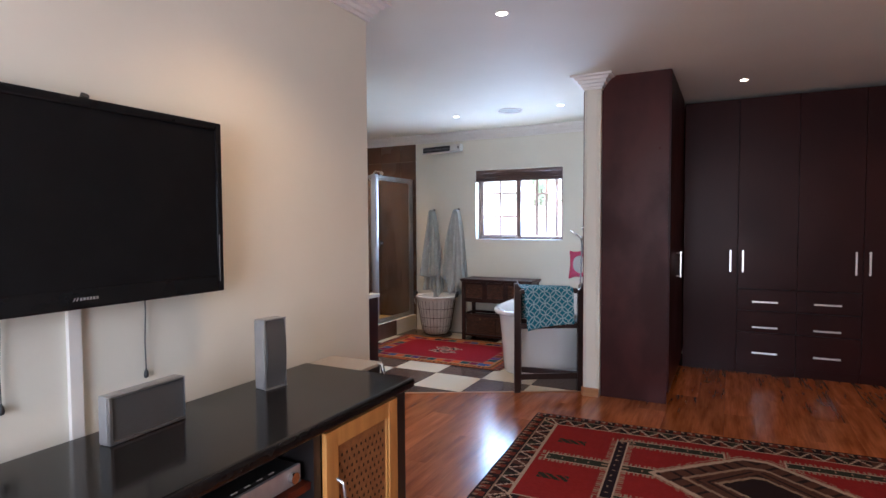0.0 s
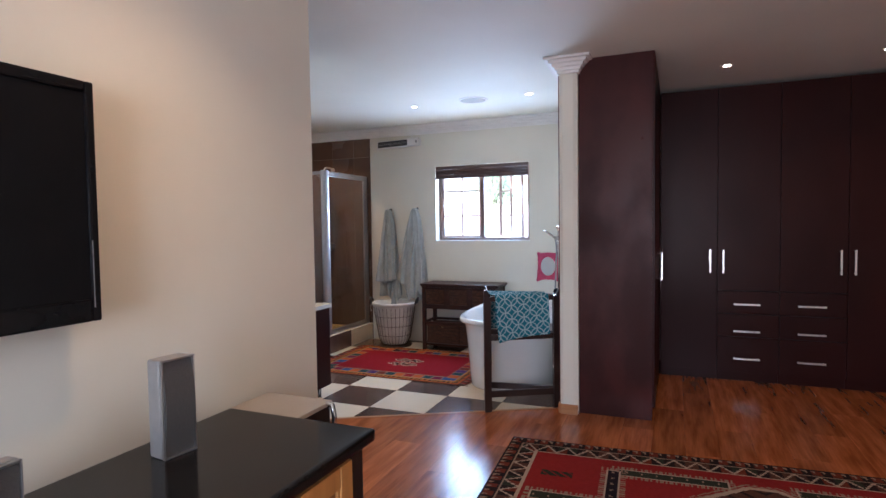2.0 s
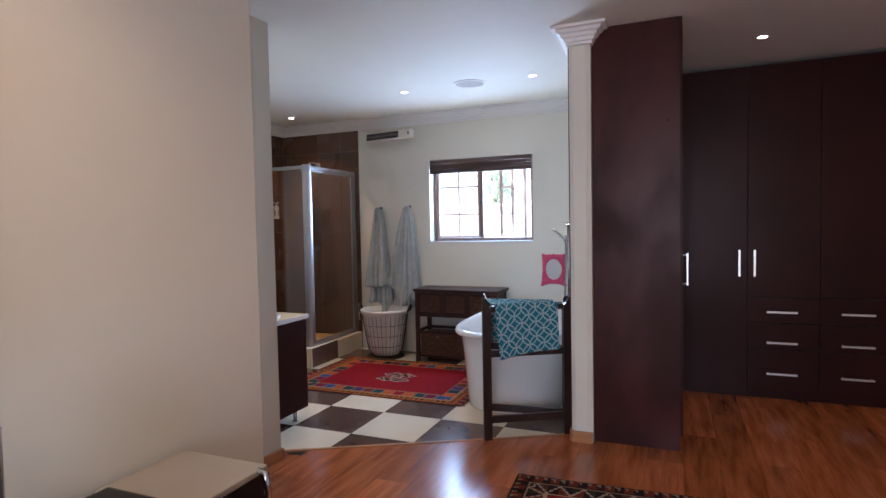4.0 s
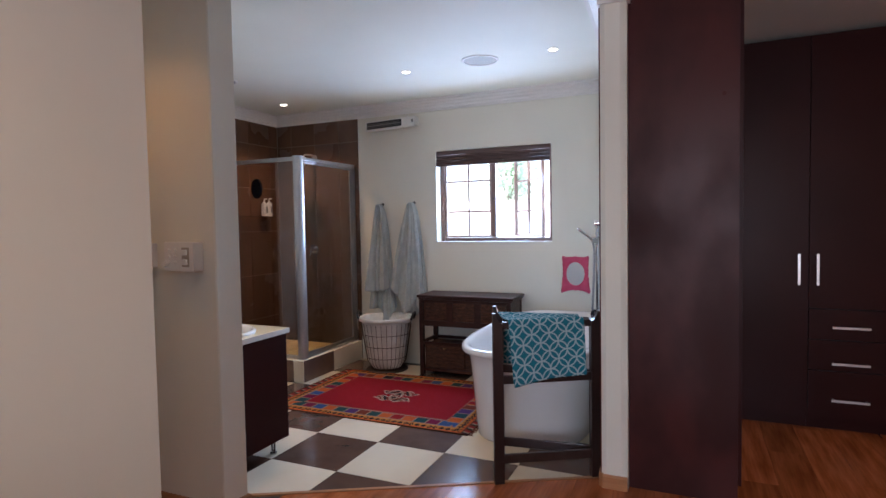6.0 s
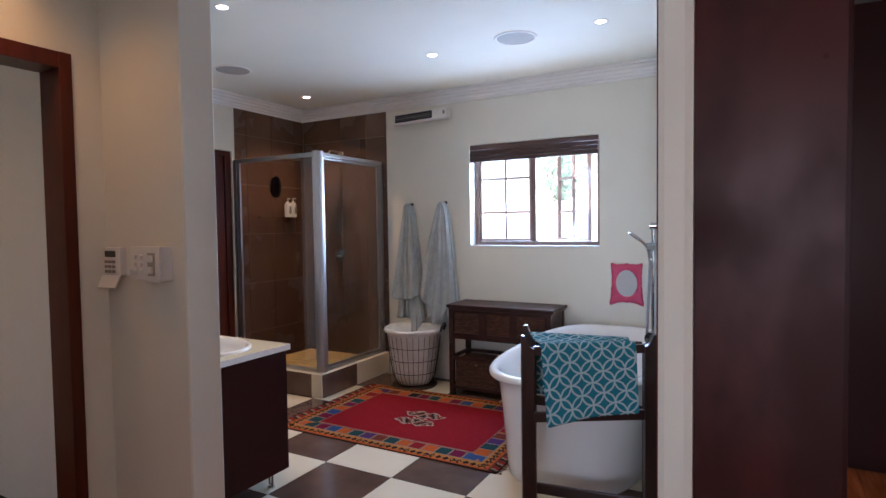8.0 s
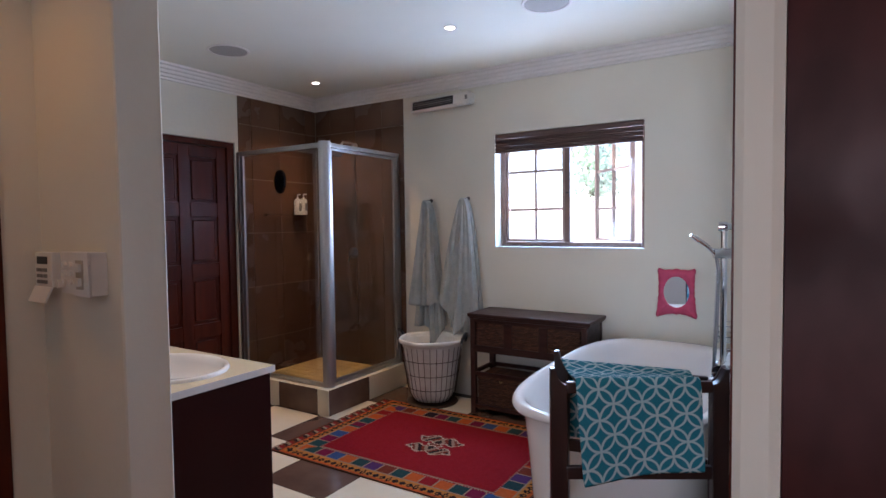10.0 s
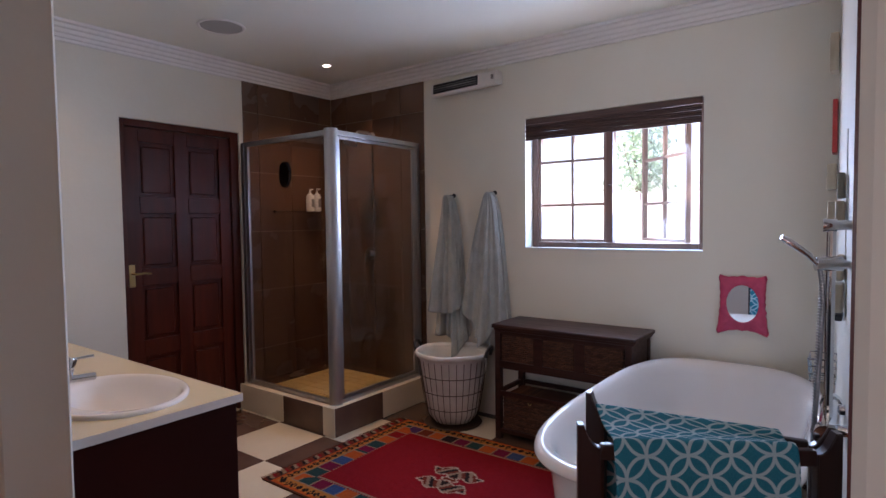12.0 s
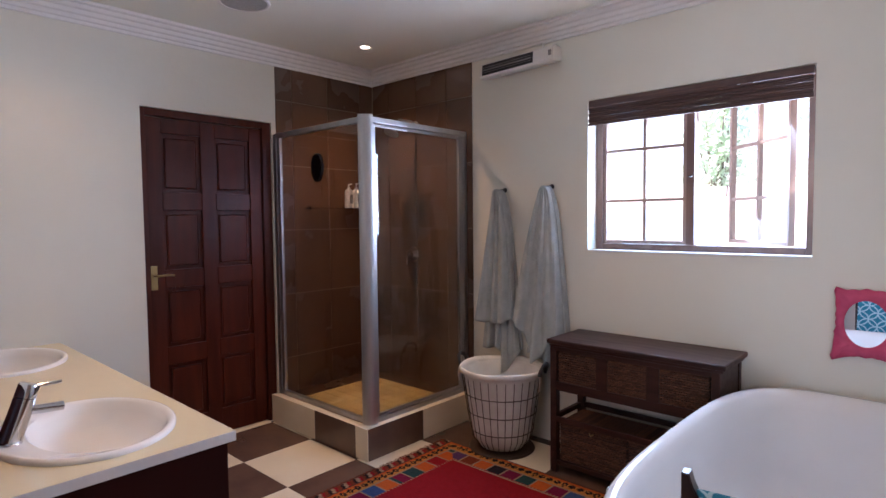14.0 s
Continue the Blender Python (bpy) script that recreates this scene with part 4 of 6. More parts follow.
def kilim(u, v):
    e = min(u, v, KL - u, KW - v)
    run = v if min(u, KL - u) == e else u
    if e < 0.014:
        return "dark"
    if e < 0.062:
        t = tri(run, 0.046)
        return "beige" if (e - 0.014) / 0.048 < t * 0.7 and int(run / 0.023) % 2 == 0 else ("dark" if int(run / 0.046) % 2 else "rust")
    if e < 0.074:
        return "dark"
    if e < 0.086:
        return "beige"
    if e < 0.176:
        s = (e - 0.086) / 0.09
        t = tri(run, 0.12)
        if abs(s - t) < 0.11:
            return "cream"
        if s > t:
            return ("brown", "dark", "rust", "dark")[int(run / 0.12) % 4]
        return ("dark", "brown", "dark", "green")[int((run + 0.06) / 0.12) % 4]
    if e < 0.190:
        return "cream"
    a, b = abs(u - KL / 2), abs(v - KW / 2)

    def bar(da, db, la, lb):
        """Inside, outline and comb of a bar with half sizes la and lb."""
        x, y = abs(da) / la, abs(db) / lb
        if x < 1 and y < 1:
            return "in"
        if abs(da) < la + 0.008 and abs(db) < lb + 0.008:
            return "line"
        if abs(da) < la + 0.038 and abs(db) < lb + 0.038:
            along = da if abs(db) > lb else db
            return "comb" if int((along + 5) / 0.0125) % 2 == 0 else None
        return None

    # medallion
    hexd = max(b / 0.40, a / 0.55 + b / 0.46)
    if hexd < 0.34:
        return "dark"
    if hexd < 0.40:
        return "beige"
    if hexd < 0.58:
        return "brown" if int((a + b) / 0.02) % 3 else "dark"
    if hexd < 0.64:
        return "brown"
    if hexd < 0.70:
        return "beige"
    if hexd < 0.94:
        return "brown" if int((a - b + 3) / 0.03) % 4 else "dark"
    if hexd < 1.02:
        return "cream"
    for da, db, la, lb, fill in ((a - 0.735, b, 0.030, 0.40, "navy"), (a - 0.72, b, 0.40, 0.040, "green"), (a - 0.43, b - 0.395, 0.27, 0.036, "green")):
        k = bar(da, db, la, lb)
        if k == "in":
            if fill == "navy" and (abs((v * 14) % 1 - 0.5) + abs(da) * 14) < 0.15:
                return "beige"
            if fill == "green" and tri(u, 0.075) > 0.86 and abs(db) < 0.010:
                return "beige"
            return fill
        if k == "line":
            return "cream"
        if k == "comb":
            return "beige"
    if abs(a - 1.03) < 0.085 and abs(b - 0.27) < 0.030:
        return "green" if int(u / 0.011 + v / 0.011) % 5 else "red"
    if hexd < 1.10 and int((a + b * 1.3) / 0.02) % 2:
        return "beige"
    return "red"


rug("kilim_rug", KL, KW, 0.0095, kilim, (0.285, 3.275, 0.0), 3.0, "large red kilim rug with dark geometric border and medallion")

BL, BW = 1.67, 1.16
SQ = ("crimson", "orange", "teal", "magenta", "blue", "orange", "teal", "purple", "rust", "orange", "navy", "magenta", "teal", "orange")


def bath_pattern(u, v):
    eu, ev = min(u, BL - u), min(v, BW - v)
    if eu < 0.045:
        return ("rust", "dark", "beige", "crimson")[int((v + 0.35 * u) / 0.02) % 4]
    eu -= 0.045
    e = min(eu, ev)
    run = v if eu < ev else u
    if e < 0.012:
        return "brown"
    if e < 0.082:
        s = (e - 0.012) / 0.07
        t = tri(run, 0.045)
        if abs(s - 0.5) < 0.36 * t and abs(s - 0.5) > 0.36 * t - 0.26:
            return "dark"
        return "ochre" if s > 0.3 else "orange"
    if e < 0.092:
        return "beige"
    if e < 0.182:
        k = int((run + 0.02) / 0.095)
        if ((run + 0.02) / 0.095) % 1 < 0.07:
            return "beige"
        return SQ[(k + (3 if u > BL / 2 else 0) + (5 if v > BW / 2 else 0)) % len(SQ)]
    if e < 0.196:
        return "beige" if int(run / 0.010) % 2 or e > 0.189 else "crimson"
    a, b = abs(u - BL / 2), abs(v - BW / 2 + 0.01)
    # zigzag leaves round a small diamond
    if a < 0.165 and b < 0.155:
        leaf = abs(b - 0.075 - 0.035 * (tri(a, 0.11) - 0.5)) / 0.055 + max(0.0, a - 0.09) / 0.085
        if leaf < 1.0:
            if leaf > 0.78:
                return "cream"
            return ("rust", "dark", "beige")[int((a + 0.6 * b) / 0.024) % 3]
        d = a / 0.06 + b / 0.05
        if d < 1.0:
            return "cream" if d > 0.72 else "rust"
    return "crimson"


bath_rug = rug("bath_rug", BL, BW, 0.0095, bath_pattern, (-2.66, 5.485, 0.0), 0.0, "red flat-woven rug with orange chevron and coloured square border")
for sx in (-1, 1):
    bm = bmesh.new()
    for k in range(86):
        y = -BW / 2 + 0.008 + k * (BW - 0.016) / 85
        rr = random.Random(k * 7 + sx)
        x0 = sx * (BL / 2 - 0.002)
        tube(bm, [(x0, y, 0.006), (x0 + sx * 0.012, y + rr.uniform(-.003, .003), 0.004), (x0 + sx * rr.uniform(0.022, 0.034), y + rr.uniform(-.008, .008), 0.002)], 0.0018, 4)
    tagged(part("fringe", bm, M_RUG["rust"], bath_rug, "short knotted fringe"), kind="stuff")


# ---------------------------------------------------------------- wardrobes
def bow_handle(bm, p, q, out, r=0.007):
    """A flat bar on two stand-offs between p and q."""
    p, q, o = Vector(p), Vector(q), Vector(out)
    d = (q - p).normalized()
    for s in (p + d * 0.012, q - d * 0.012):
        tube(bm, [s, s + o * 0.030], 0.005, 8)
    side = d.cross(o).normalized()
    a = [p + o * 0.030, q + o * 0.030]
    vs = [[bm.verts.new(c + side * sx * r + o * sy) for sx, sy in ((-1, 0), (1, 0), (1, 0.009), (-1, 0.009))] for c in a]
    for k in range(4):
        bm.faces.new((vs[0][k], vs[0][(k + 1) % 4], vs[1][(k + 1) % 4], vs[1][k]))
    bm.faces.new(vs[0][::-1])
    bm.faces.new(vs[1])
    return bm


WF, WT, KICK = 5.83, 2.52, 0.085     # door front, top, kick height


def wardrobe(x0, x1, handle_x, drawers):
    kind = "with three drawers below" if drawers else "with full-height door"
    w = thing("wardrobe", (0, 0, 0), 0, "dark brown melamine built-in wardrobe unit " + kind, "wardrobe", "built-in wardrobe run")
    part("carcass", boxes((x0 + 0.0005, WF + 0.021, KICK + 0.01, x1 - 0.0005, NORTH - 0.004, WT)), M_WENGE_B, w)
    part("kickboard", boxes((x0 + 0.0005, WF + 0.05, 0.0, x1 - 0.0005, WF + 0.068, KICK + 0.009)), M_WENGE, w)
    z0 = 0.788 if drawers else KICK
    d = part("door", boxes((x0 + 0.002, WF, z0 + 0.002, x1 - 0.002, WF + 0.018, WT - 0.002), bevel=0.0015), M_WENGE, w)
    part("handle", bow_handle(bmesh.new(), (handle_x, WF, 0.94), (handle_x, WF, 1.14), (0, -1, 0)), M_STEEL, d, "brushed steel bar handle")
    if drawers:
        for a, b, hz in ((0.59, 0.785, 0.674), (0.392, 0.587, 0.443), (KICK, 0.389, 0.208)):
            dr = part("drawer", boxes((x0 + 0.002, WF, a + 0.0015, x1 - 0.002, WF + 0.018, b - 0.0015), bevel=0.0015), M_WENGE, w)
            mid = (x0 + x1) / 2 - 0.01
            part("handle", bow_handle(bmesh.new(), (mid - 0.1, WF, hz), (mid + 0.1, WF, hz), (0, -1, 0)), M_STEEL, dr, "brushed steel bar handle")
    return w


XS = (-0.279, 0.180, 0.650, 1.124, 1.598, 2.072, 2.546, 3.02)
wardrobe(XS[0], XS[1], 0.122, False)
wardrobe(XS[1], XS[2], 0.224, True)
wardrobe(XS[2], XS[3], 1.070, True)
wardrobe(XS[3], XS[4], 1.166, False)
wardrobe(XS[4], XS[5], 2.02, False)
wardrobe(XS[5], XS[6], 2.12, True)
wardrobe(XS[6], XS[7], 2.96, False)
structure("trim_wardrobe_top", boxes((XS[0], WF + 0.30, WT + 0.001, EAST - 0.001, WF + 0.32, CEIL - 0.001)), M_WENGE, "dark recessed filler strip above the wardrobes", "trim")
structure("trim_wardrobe_end", boxes((XS[7], WF + 0.003, 0.0, EAST - 0.001, WF + 0.021, WT)), M_WENGE, "dark filler strip at the end of the wardrobe run", "trim")

side = thing("side_wardrobe", (0, 0, 0), 0, "tall dark brown melamine wardrobe with a plain end panel", "wardrobe")
CY, CX0, CX1 = 4.565, -0.798, -0.302
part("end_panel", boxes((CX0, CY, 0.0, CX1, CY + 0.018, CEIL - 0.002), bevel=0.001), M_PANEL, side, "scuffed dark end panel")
part("carcass", boxes((CX0, CY + 0.0185, 0.09, CX1 - 0.004, NORTH - 0.003, CEIL - 0.003)), M_WENGE_B, side)
part("kickboard", boxes((CX0, CY + 0.0185, 0.0, CX1 - 0.03, WF + 0.02, 0.089)), M_WENGE, side)
for a, b, hy in ((CY + 0.004, 5.195, 5.14), (5.198, WF - 0.004, 5.25)):
    d = part("door", boxes((CX1 - 0.003, a, 0.09, CX1 + 0.016, b, 2.50), bevel=0.0015), M_WENGE, side)
    if hy < 5.2:
        part("handle", bow_handle(bmesh.new(), (CX1 + 0.016, hy, 0.93), (CX1 + 0.016, hy, 1.15), (1, 0, 0)), M_STEEL, d, "brushed steel bar handle")
part("cornice_strip", boxes((CX1 - 0.0028, CY + 0.004, 2.502, CX1 + 0.014, WF, CEIL - 0.003)), M_WENGE, side)

# ---------------------------------------------------------------- alcove: switches and keypad
sw = thing("light_switch", (-2.678, SW_Y, 1.176), 0, "pair of white light switches in deep surface boxes", "light switch")
part("box", boxes((-0.098, -0.034, 0.0, 0.0105, -0.0005, 0.130), bevel=0.003), M_WHITEP, sw)
part("box", boxes((0.0115, -0.050, -0.003, 0.102, -0.0005, 0.131), bevel=0.003), M_WHITEP, sw)
part("plate", boxes((-0.100, -0.044, -0.002, 0.0105, -0.0345, 0.132), bevel=0.004), M_WHITEP, sw)
part("plate", boxes((0.0115, -0.060, -0.005, 0.104, -0.0505, 0.133), bevel=0.004), M_WHITEP, sw)
for j in range(3):
    for i in range(2):
        bm = bmesh.new()
        tube(bm, [(-0.066 + 0.038 * i, -0.044, 0.036 + 0.028 * j), (-0.066 + 0.038 * i, -0.054, 0.036 + 0.028 * j)], 0.0085, 14)
        part("button", bm, M_WHITEP, sw)
bm = bmesh.new()
tube(bm, [(-0.082, -0.044, 0.030), (-0.082, -0.066, 0.030)], 0.013, 16)
part("dimmer_knob", bm, M_WHITEP, sw)
for z in (0.040, 0.084):
    part("rocker", boxes((0.044, -0.073, z - 0.012, 0.070, -0.0602, z + 0.014), bevel=0.005), M_WHITEP, sw)
part("surround", boxes((0.034, -0.0618, 0.018, 0.080, -0.0603, 0.108), bevel=0.0006), M_TAN, sw, "cream inset round the rockers")
pad = thing("alarm_keypad", (-2.936, SW_Y, 1.130), 0, "pale alarm keypad with a dark display and open flap", "keypad")
part("body", boxes((-0.060, -0.030, 0.056, 0.062, -0.0005, 0.172), bevel=0.004), M_WHITEP, pad)
part("display", boxes((-0.040, -0.032, 0.132, 0.034, -0.0298, 0.158), bevel=0.001), M_DARKP, pad, "dark display window")
for j in range(3):
    for i in range(3):
        part("key", boxes((-0.040 + 0.026 * i, -0.034, 0.066 + 0.02 * j, -0.022 + 0.026 * i, -0.0295, 0.078 + 0.02 * j), bevel=0.001), M_GREYP, pad)
flap = part("flap", boxes((-0.060, -0.007, -0.056, 0.062, 0.0, 0.0), bevel=0.002), M_WHITEP, pad)
flap.matrix_local = pose(0, -0.026, 0.054, -25, 0, 0)


# ---------------------------------------------------------------- bathroom: shower
PX, PY, PH = -3.61, 5.53, 0.19       # plinth's free corner and height
plinth = thing("shower_plinth", (0, 0, 0), 0, "raised shower base clad in ivory and brown tiles", "shower base")
part("core", boxes((WEST + 0.002, PY + 0.006, 0.0, PX - 0.006, PY + 0.105, PH - 0.006), (PX - 0.105, PY + 0.1055, 0.0, PX - 0.006, NORTH - 0.002, PH - 0.006),
                   (WEST + 0.002, PY + 0.1055, 0.0, PX - 0.1055, NORTH - 0.002, 0.150)), M_GROUT, plinth)
for x0, x1, m in ((WEST + 0.003, -4.13, M_TILE_W), (-4.127, -3.722, M_TILE_B), (-3.719, PX, M_TILE_W)):
    part("tile", boxes((x0, PY, 0.001, x1, PY + 0.0058, PH - 0.001), bevel=0.001), m, plinth)
    part("tile", boxes((x0, PY + 0.001, PH - 0.0058, min(x1, PX - 0.002), PY + 0.05, PH), bevel=0.001), M_TILE_W if m is M_TILE_B else m, plinth)
for y0, y1, m in ((PY + 0.006, 5.985, M_TILE_B), (5.988, NORTH - 0.003, M_TILE_W)):
    part("tile", boxes((PX - 0.0058, y0, 0.001, PX, y1, PH - 0.001), bevel=0.001), m, plinth)
    part("tile", boxes((PX - 0.05, max(y0, PY + 0.051), PH - 0.0058, PX - 0.001, y1, PH), bevel=0.001), M_TILE_W, plinth)
part("tray_rim", boxes((WEST + 0.003, PY + 0.106, 0.1503, PX - 0.106, 5.655, 0.172), (WEST + 0.003, 6.325, 0.1503, PX - 0.106, NORTH - 0.003, 0.172),
                       (WEST + 0.003, 5.6552, 0.1503, -4.462, 6.3248, 0.172), (-3.812, 5.6552, 0.1503, PX - 0.106, 6.3248, 0.172)), M_TILE_S, plinth, "brown tiled rim of the shower floor")
mos_w, mos_h = (-3.814 + 4.460) / 8, (6.3235 - 5.6565) / 8
for i in range(8):
    for j in range(8):
        x, y = -4.460 + mos_w * i, 5.6565 + mos_h * j
        part("mosaic_tile", boxes((x + 0.0032, y + 0.0032, 0.1505, x + mos_w - 0.0032, y + mos_h - 0.0032, 0.1745), bevel=0.0012), M_MOSAIC, plinth)

shower = thing("shower_enclosure", (0, 0, PH), 0, "corner shower enclosure of satin aluminium and smoky glass", "shower")
GX, GY, GZ0, GZ1 = -3.665, 5.60, 0.0, 1.79


def round_post(cx, cy, r, z0, z1):
    bm = bmesh.new()
    pts = []
    for k in range(13):
        a = -math.pi / 2 * (1 - k / 12)
        pts.append((cx - 0.03 + 0.062 * math.cos(a), cy + 0.03 + 0.062 * math.sin(a)))
    pts += [(cx - 0.03, cy + 0.03)]
    return prism(bm, pts, z0, z1)


part("corner_post", round_post(GX, GY, 0.03, GZ0, GZ1 + 0.012), M_ALU, shower, "rounded aluminium corner post", 60)
bm = boxes((WEST + 0.010, GY - 0.016, GZ0, WEST + 0.044, GY + 0.016, GZ1), (WEST + 0.046, GY - 0.010, GZ0, WEST + 0.078, GY + 0.012, GZ1), bevel=0.003)
part("wall_channel", bm, M_ALU, shower)
bm = boxes((GX - 0.016, NORTH - 0.044, GZ0, GX + 0.016, NORTH - 0.010, GZ1), (GX - 0.010, NORTH - 0.064, GZ0, GX + 0.012, NORTH - 0.046, GZ1), bevel=0.003)
part("wall_channel", bm, M_ALU, shower)
part("top_rail", boxes((WEST + 0.014, GY - 0.013, GZ1 - 0.03, GX - 0.031, GY + 0.013, GZ1 + 0.004), bevel=0.004), M_ALU, shower)
part("top_rail", boxes((GX - 0.013, GY + 0.031, GZ1 - 0.03, GX + 0.018, NORTH - 0.014, GZ1 + 0.004), bevel=0.004), M_ALU, shower)
part("bottom_rail", boxes((WEST + 0.079, GY - 0.013, 0.0, GX - 0.031, GY + 0.013, 0.03), bevel=0.004), M_ALU, shower)
part("bottom_rail", boxes((GX - 0.013, GY + 0.031, 0.0, GX + 0.015, NORTH - 0.065, 0.03), bevel=0.004), M_ALU, shower)
pane = part("pane", boxes((WEST + 0.078, GY - 0.002, 0.031, GX - 0.031, GY + 0.002, GZ1 - 0.031)), M_SHGLASS, shower, "smoky glass pane")
pane.visible_shadow = False
sdoor = part("door", boxes((GX - 0.008, GY + 0.040, 0.034, GX + 0.012, GY + 0.064, GZ1 - 0.034), (GX - 0.008, NORTH - 0.090, 0.034, GX + 0.012, NORTH - 0.066, GZ1 - 0.034),
                           (GX - 0.008, GY + 0.065, 0.034, GX + 0.012, NORTH - 0.091, 0.052), (GX - 0.008, GY + 0.065, GZ1 - 0.052, GX + 0.012, NORTH - 0.091, GZ1 - 0.034), bevel=0.003), M_ALU, shower, "framed glass shower door")
pane = part("pane", boxes((GX - 0.001, GY + 0.065, 0.053, GX + 0.003, NORTH - 0.091, GZ1 - 0.053)), M_SHGLASS, sdoor, "smoky glass pane")
pane.visible_shadow = False

mixer = thing("shower_mixer", (-4.17, NORTH - 0.008, 1.13), 0, "chrome shower mixer with rose and arm on brown tiles", "mixer")
bm = bmesh.new()
tube(bm, [(0, 0.004, 0), (0, -0.012, 0)], 0.055, 24)
tube(bm, [(0, -0.012, 0), (0, -0.055, 0)], 0.028, 18)
part("body", bm, M_CHROME, mixer)
bm = bmesh.new()
tube(bm, [(0, -0.050, 0.0), (0.0, -0.065, -0.02), (0.0, -0.085, -0.075)], 0.008, 8)
part("lever", bm, M_CHROME, mixer)
bm = bmesh.new()
tube(bm, [(0.03, 0.004, 0.96), (0.03, -0.06, 0.98), (0.03, -0.16, 0.975), (0.03, -0.22, 0.92)], 0.010, 10)
tube(bm, [(0.03, 0.004, 0.96), (0.03, -0.008, 0.96)], 0.028, 18)
arm = part("arm", bm, M_STEEL, mixer)
bm = bmesh.new()
tube(bm, [(0.03, -0.215, 0.925), (0.03, -0.232, 0.898), (0.03, -0.245, 0.880), (0.03, -0.249, 0.872)], 0.04, 20, radii=[0.012, 0.022, 0.055, 0.056])
part("rose", bm, M_STEEL, arm)

shelf = thing("glass_shelf", (WEST + 0.009, 6.06, 1.475), 0, "narrow glass shelf on chrome brackets in the shower", "shelf")
part("pane", boxes((0.012, -0.25, 0.0, 0.11, 0.25, 0.006), bevel=0.001), M_SHGLASS, shelf)
for dy in (-0.2, 0.2):
    bm = bmesh.new()
    tube(bm, [(0.0, dy, 0.003), (0.018, dy, 0.003)], 0.013, 12)
    part("bracket", bm, M_CHROME, shelf)


def pump_bottle(x, y, h):
    t = thing("pump_bottle", (x, y, 1.4812), 0, "white plastic soap pump bottle on the glass shelf", "bottle", "soap bottles in the shower")
    bm = bmesh.new()
    lathe(bm, [(0.030, 0.0), (0.032, 0.006), (0.032, h * 0.70), (0.026, h * 0.80), (0.012, h * 0.86), (0.012, h * 0.90)], seg=20)
    part("bottle", bm, M_WHITEP, t)
    bm = bmesh.new()
    tube(bm, [(0, 0, h * 0.90), (0, 0, h * 1.02), (0.0, 0.0, h * 1.06), (0.035, 0.0, h * 1.055)], 0.006, 8)
    part("pump", bm, M_WHITEP, t)
    part("label", boxes((0.0322, -0.015, h * 0.2, 0.0328, 0.015, h * 0.6)), M_GREYP, t, "grey label band")


pump_bottle(WEST + 0.065, 6.185, 0.17)
pump_bottle(WEST + 0.060, 6.262, 0.175)
disc = thing("suction_mirror", (-4.127, 5.5975, 1.722), -90, "dark oval shaving mirror stuck to the shower glass", "mirror")
bm = bmesh.new()
ring = [(0.012, 0.062 * math.cos(a), 0.092 * math.sin(a)) for a in [2 * math.pi * k / 28 for k in range(28)]]
f0 = [bm.verts.new((0.0, y, z)) for _, y, z in ring]
f1 = [bm.verts.new(p) for p in ring]
f2 = [bm.verts.new((0.016, y * 0.9, z * 0.92)) for _, y, z in ring]
bm.faces.new(f0[::-1])
bm.faces.new(f2)
for a, b in ((f0, f1), (f1, f2)):
    for k in range(28):
        bm.faces.new((a[k], a[(k + 1) % 28], b[(k + 1) % 28], b[k]))
part("body", bm, M_GLOSSBLACK, disc)

# ---------------------------------------------------------------- bathroom: heater on the window wall
heater = thing("bar_heater", (-3.172, NORTH, 2.353), 0, "white wall-mounted bar heater with a dark slotted grille", "heater")
heater.matrix_world = pose(-3.172, NORTH, 2.353, 0, -1.8, 0)
bm = bmesh.new()
prof = [(0.0, -0.042), (-0.070, -0.055), (-0.092, -0.050), (-0.099, -0.040), (-0.091, 0.030), (-0.084, 0.038), (-0.070, 0.042), (0.0, 0.036)]
n = len(prof)
ends = [[bm.verts.new((x, y - 0.004, z)) for y, z in prof] for x in (-0.285, 0.258)]
for k in range(n):
    bm.faces.new((ends[0][k], ends[0][(k + 1) % n], ends[1][(k + 1) % n], ends[1][k]))
bm.faces.new(ends[0])
bm.faces.new(ends[1][::-1])
part("body", bm, M_WHITEP, heater)
bm = bmesh.new()
vs = [bm.verts.new(p) for p in ((-0.266, -0.1038, -0.0385), (0.120, -0.1038, -0.0385), (0.120, -0.0958, 0.0290), (-0.266, -0.0958, 0.0290))]
bm.faces.new(vs)
part("recess", bm, M_DARKP, heater, "dark heater opening")
for k in range(3):
    bm = bmesh.new()
    tube(bm, [(-0.255, -0.107 + 0.0016 * k, -0.022 + 0.015 * k), (0.108, -0.107 + 0.0016 * k, -0.022 + 0.015 * k)], 0.002 if k != 1 else 0.005, 8)
    part("element" if k == 1 else "grille_bar", bm, M_GREYP, heater)
part("cap", boxes((0.226, -0.104, -0.020, 0.246, -0.098, 0.012), bevel=0.003), M_GREYP, heater)
bm = bmesh.new()
tube(bm, [(0.15, -0.03, 0.036), (0.15, -0.03, 0.082)], 0.006, 8)
part("stem", bm, M_WHITEP, heater)


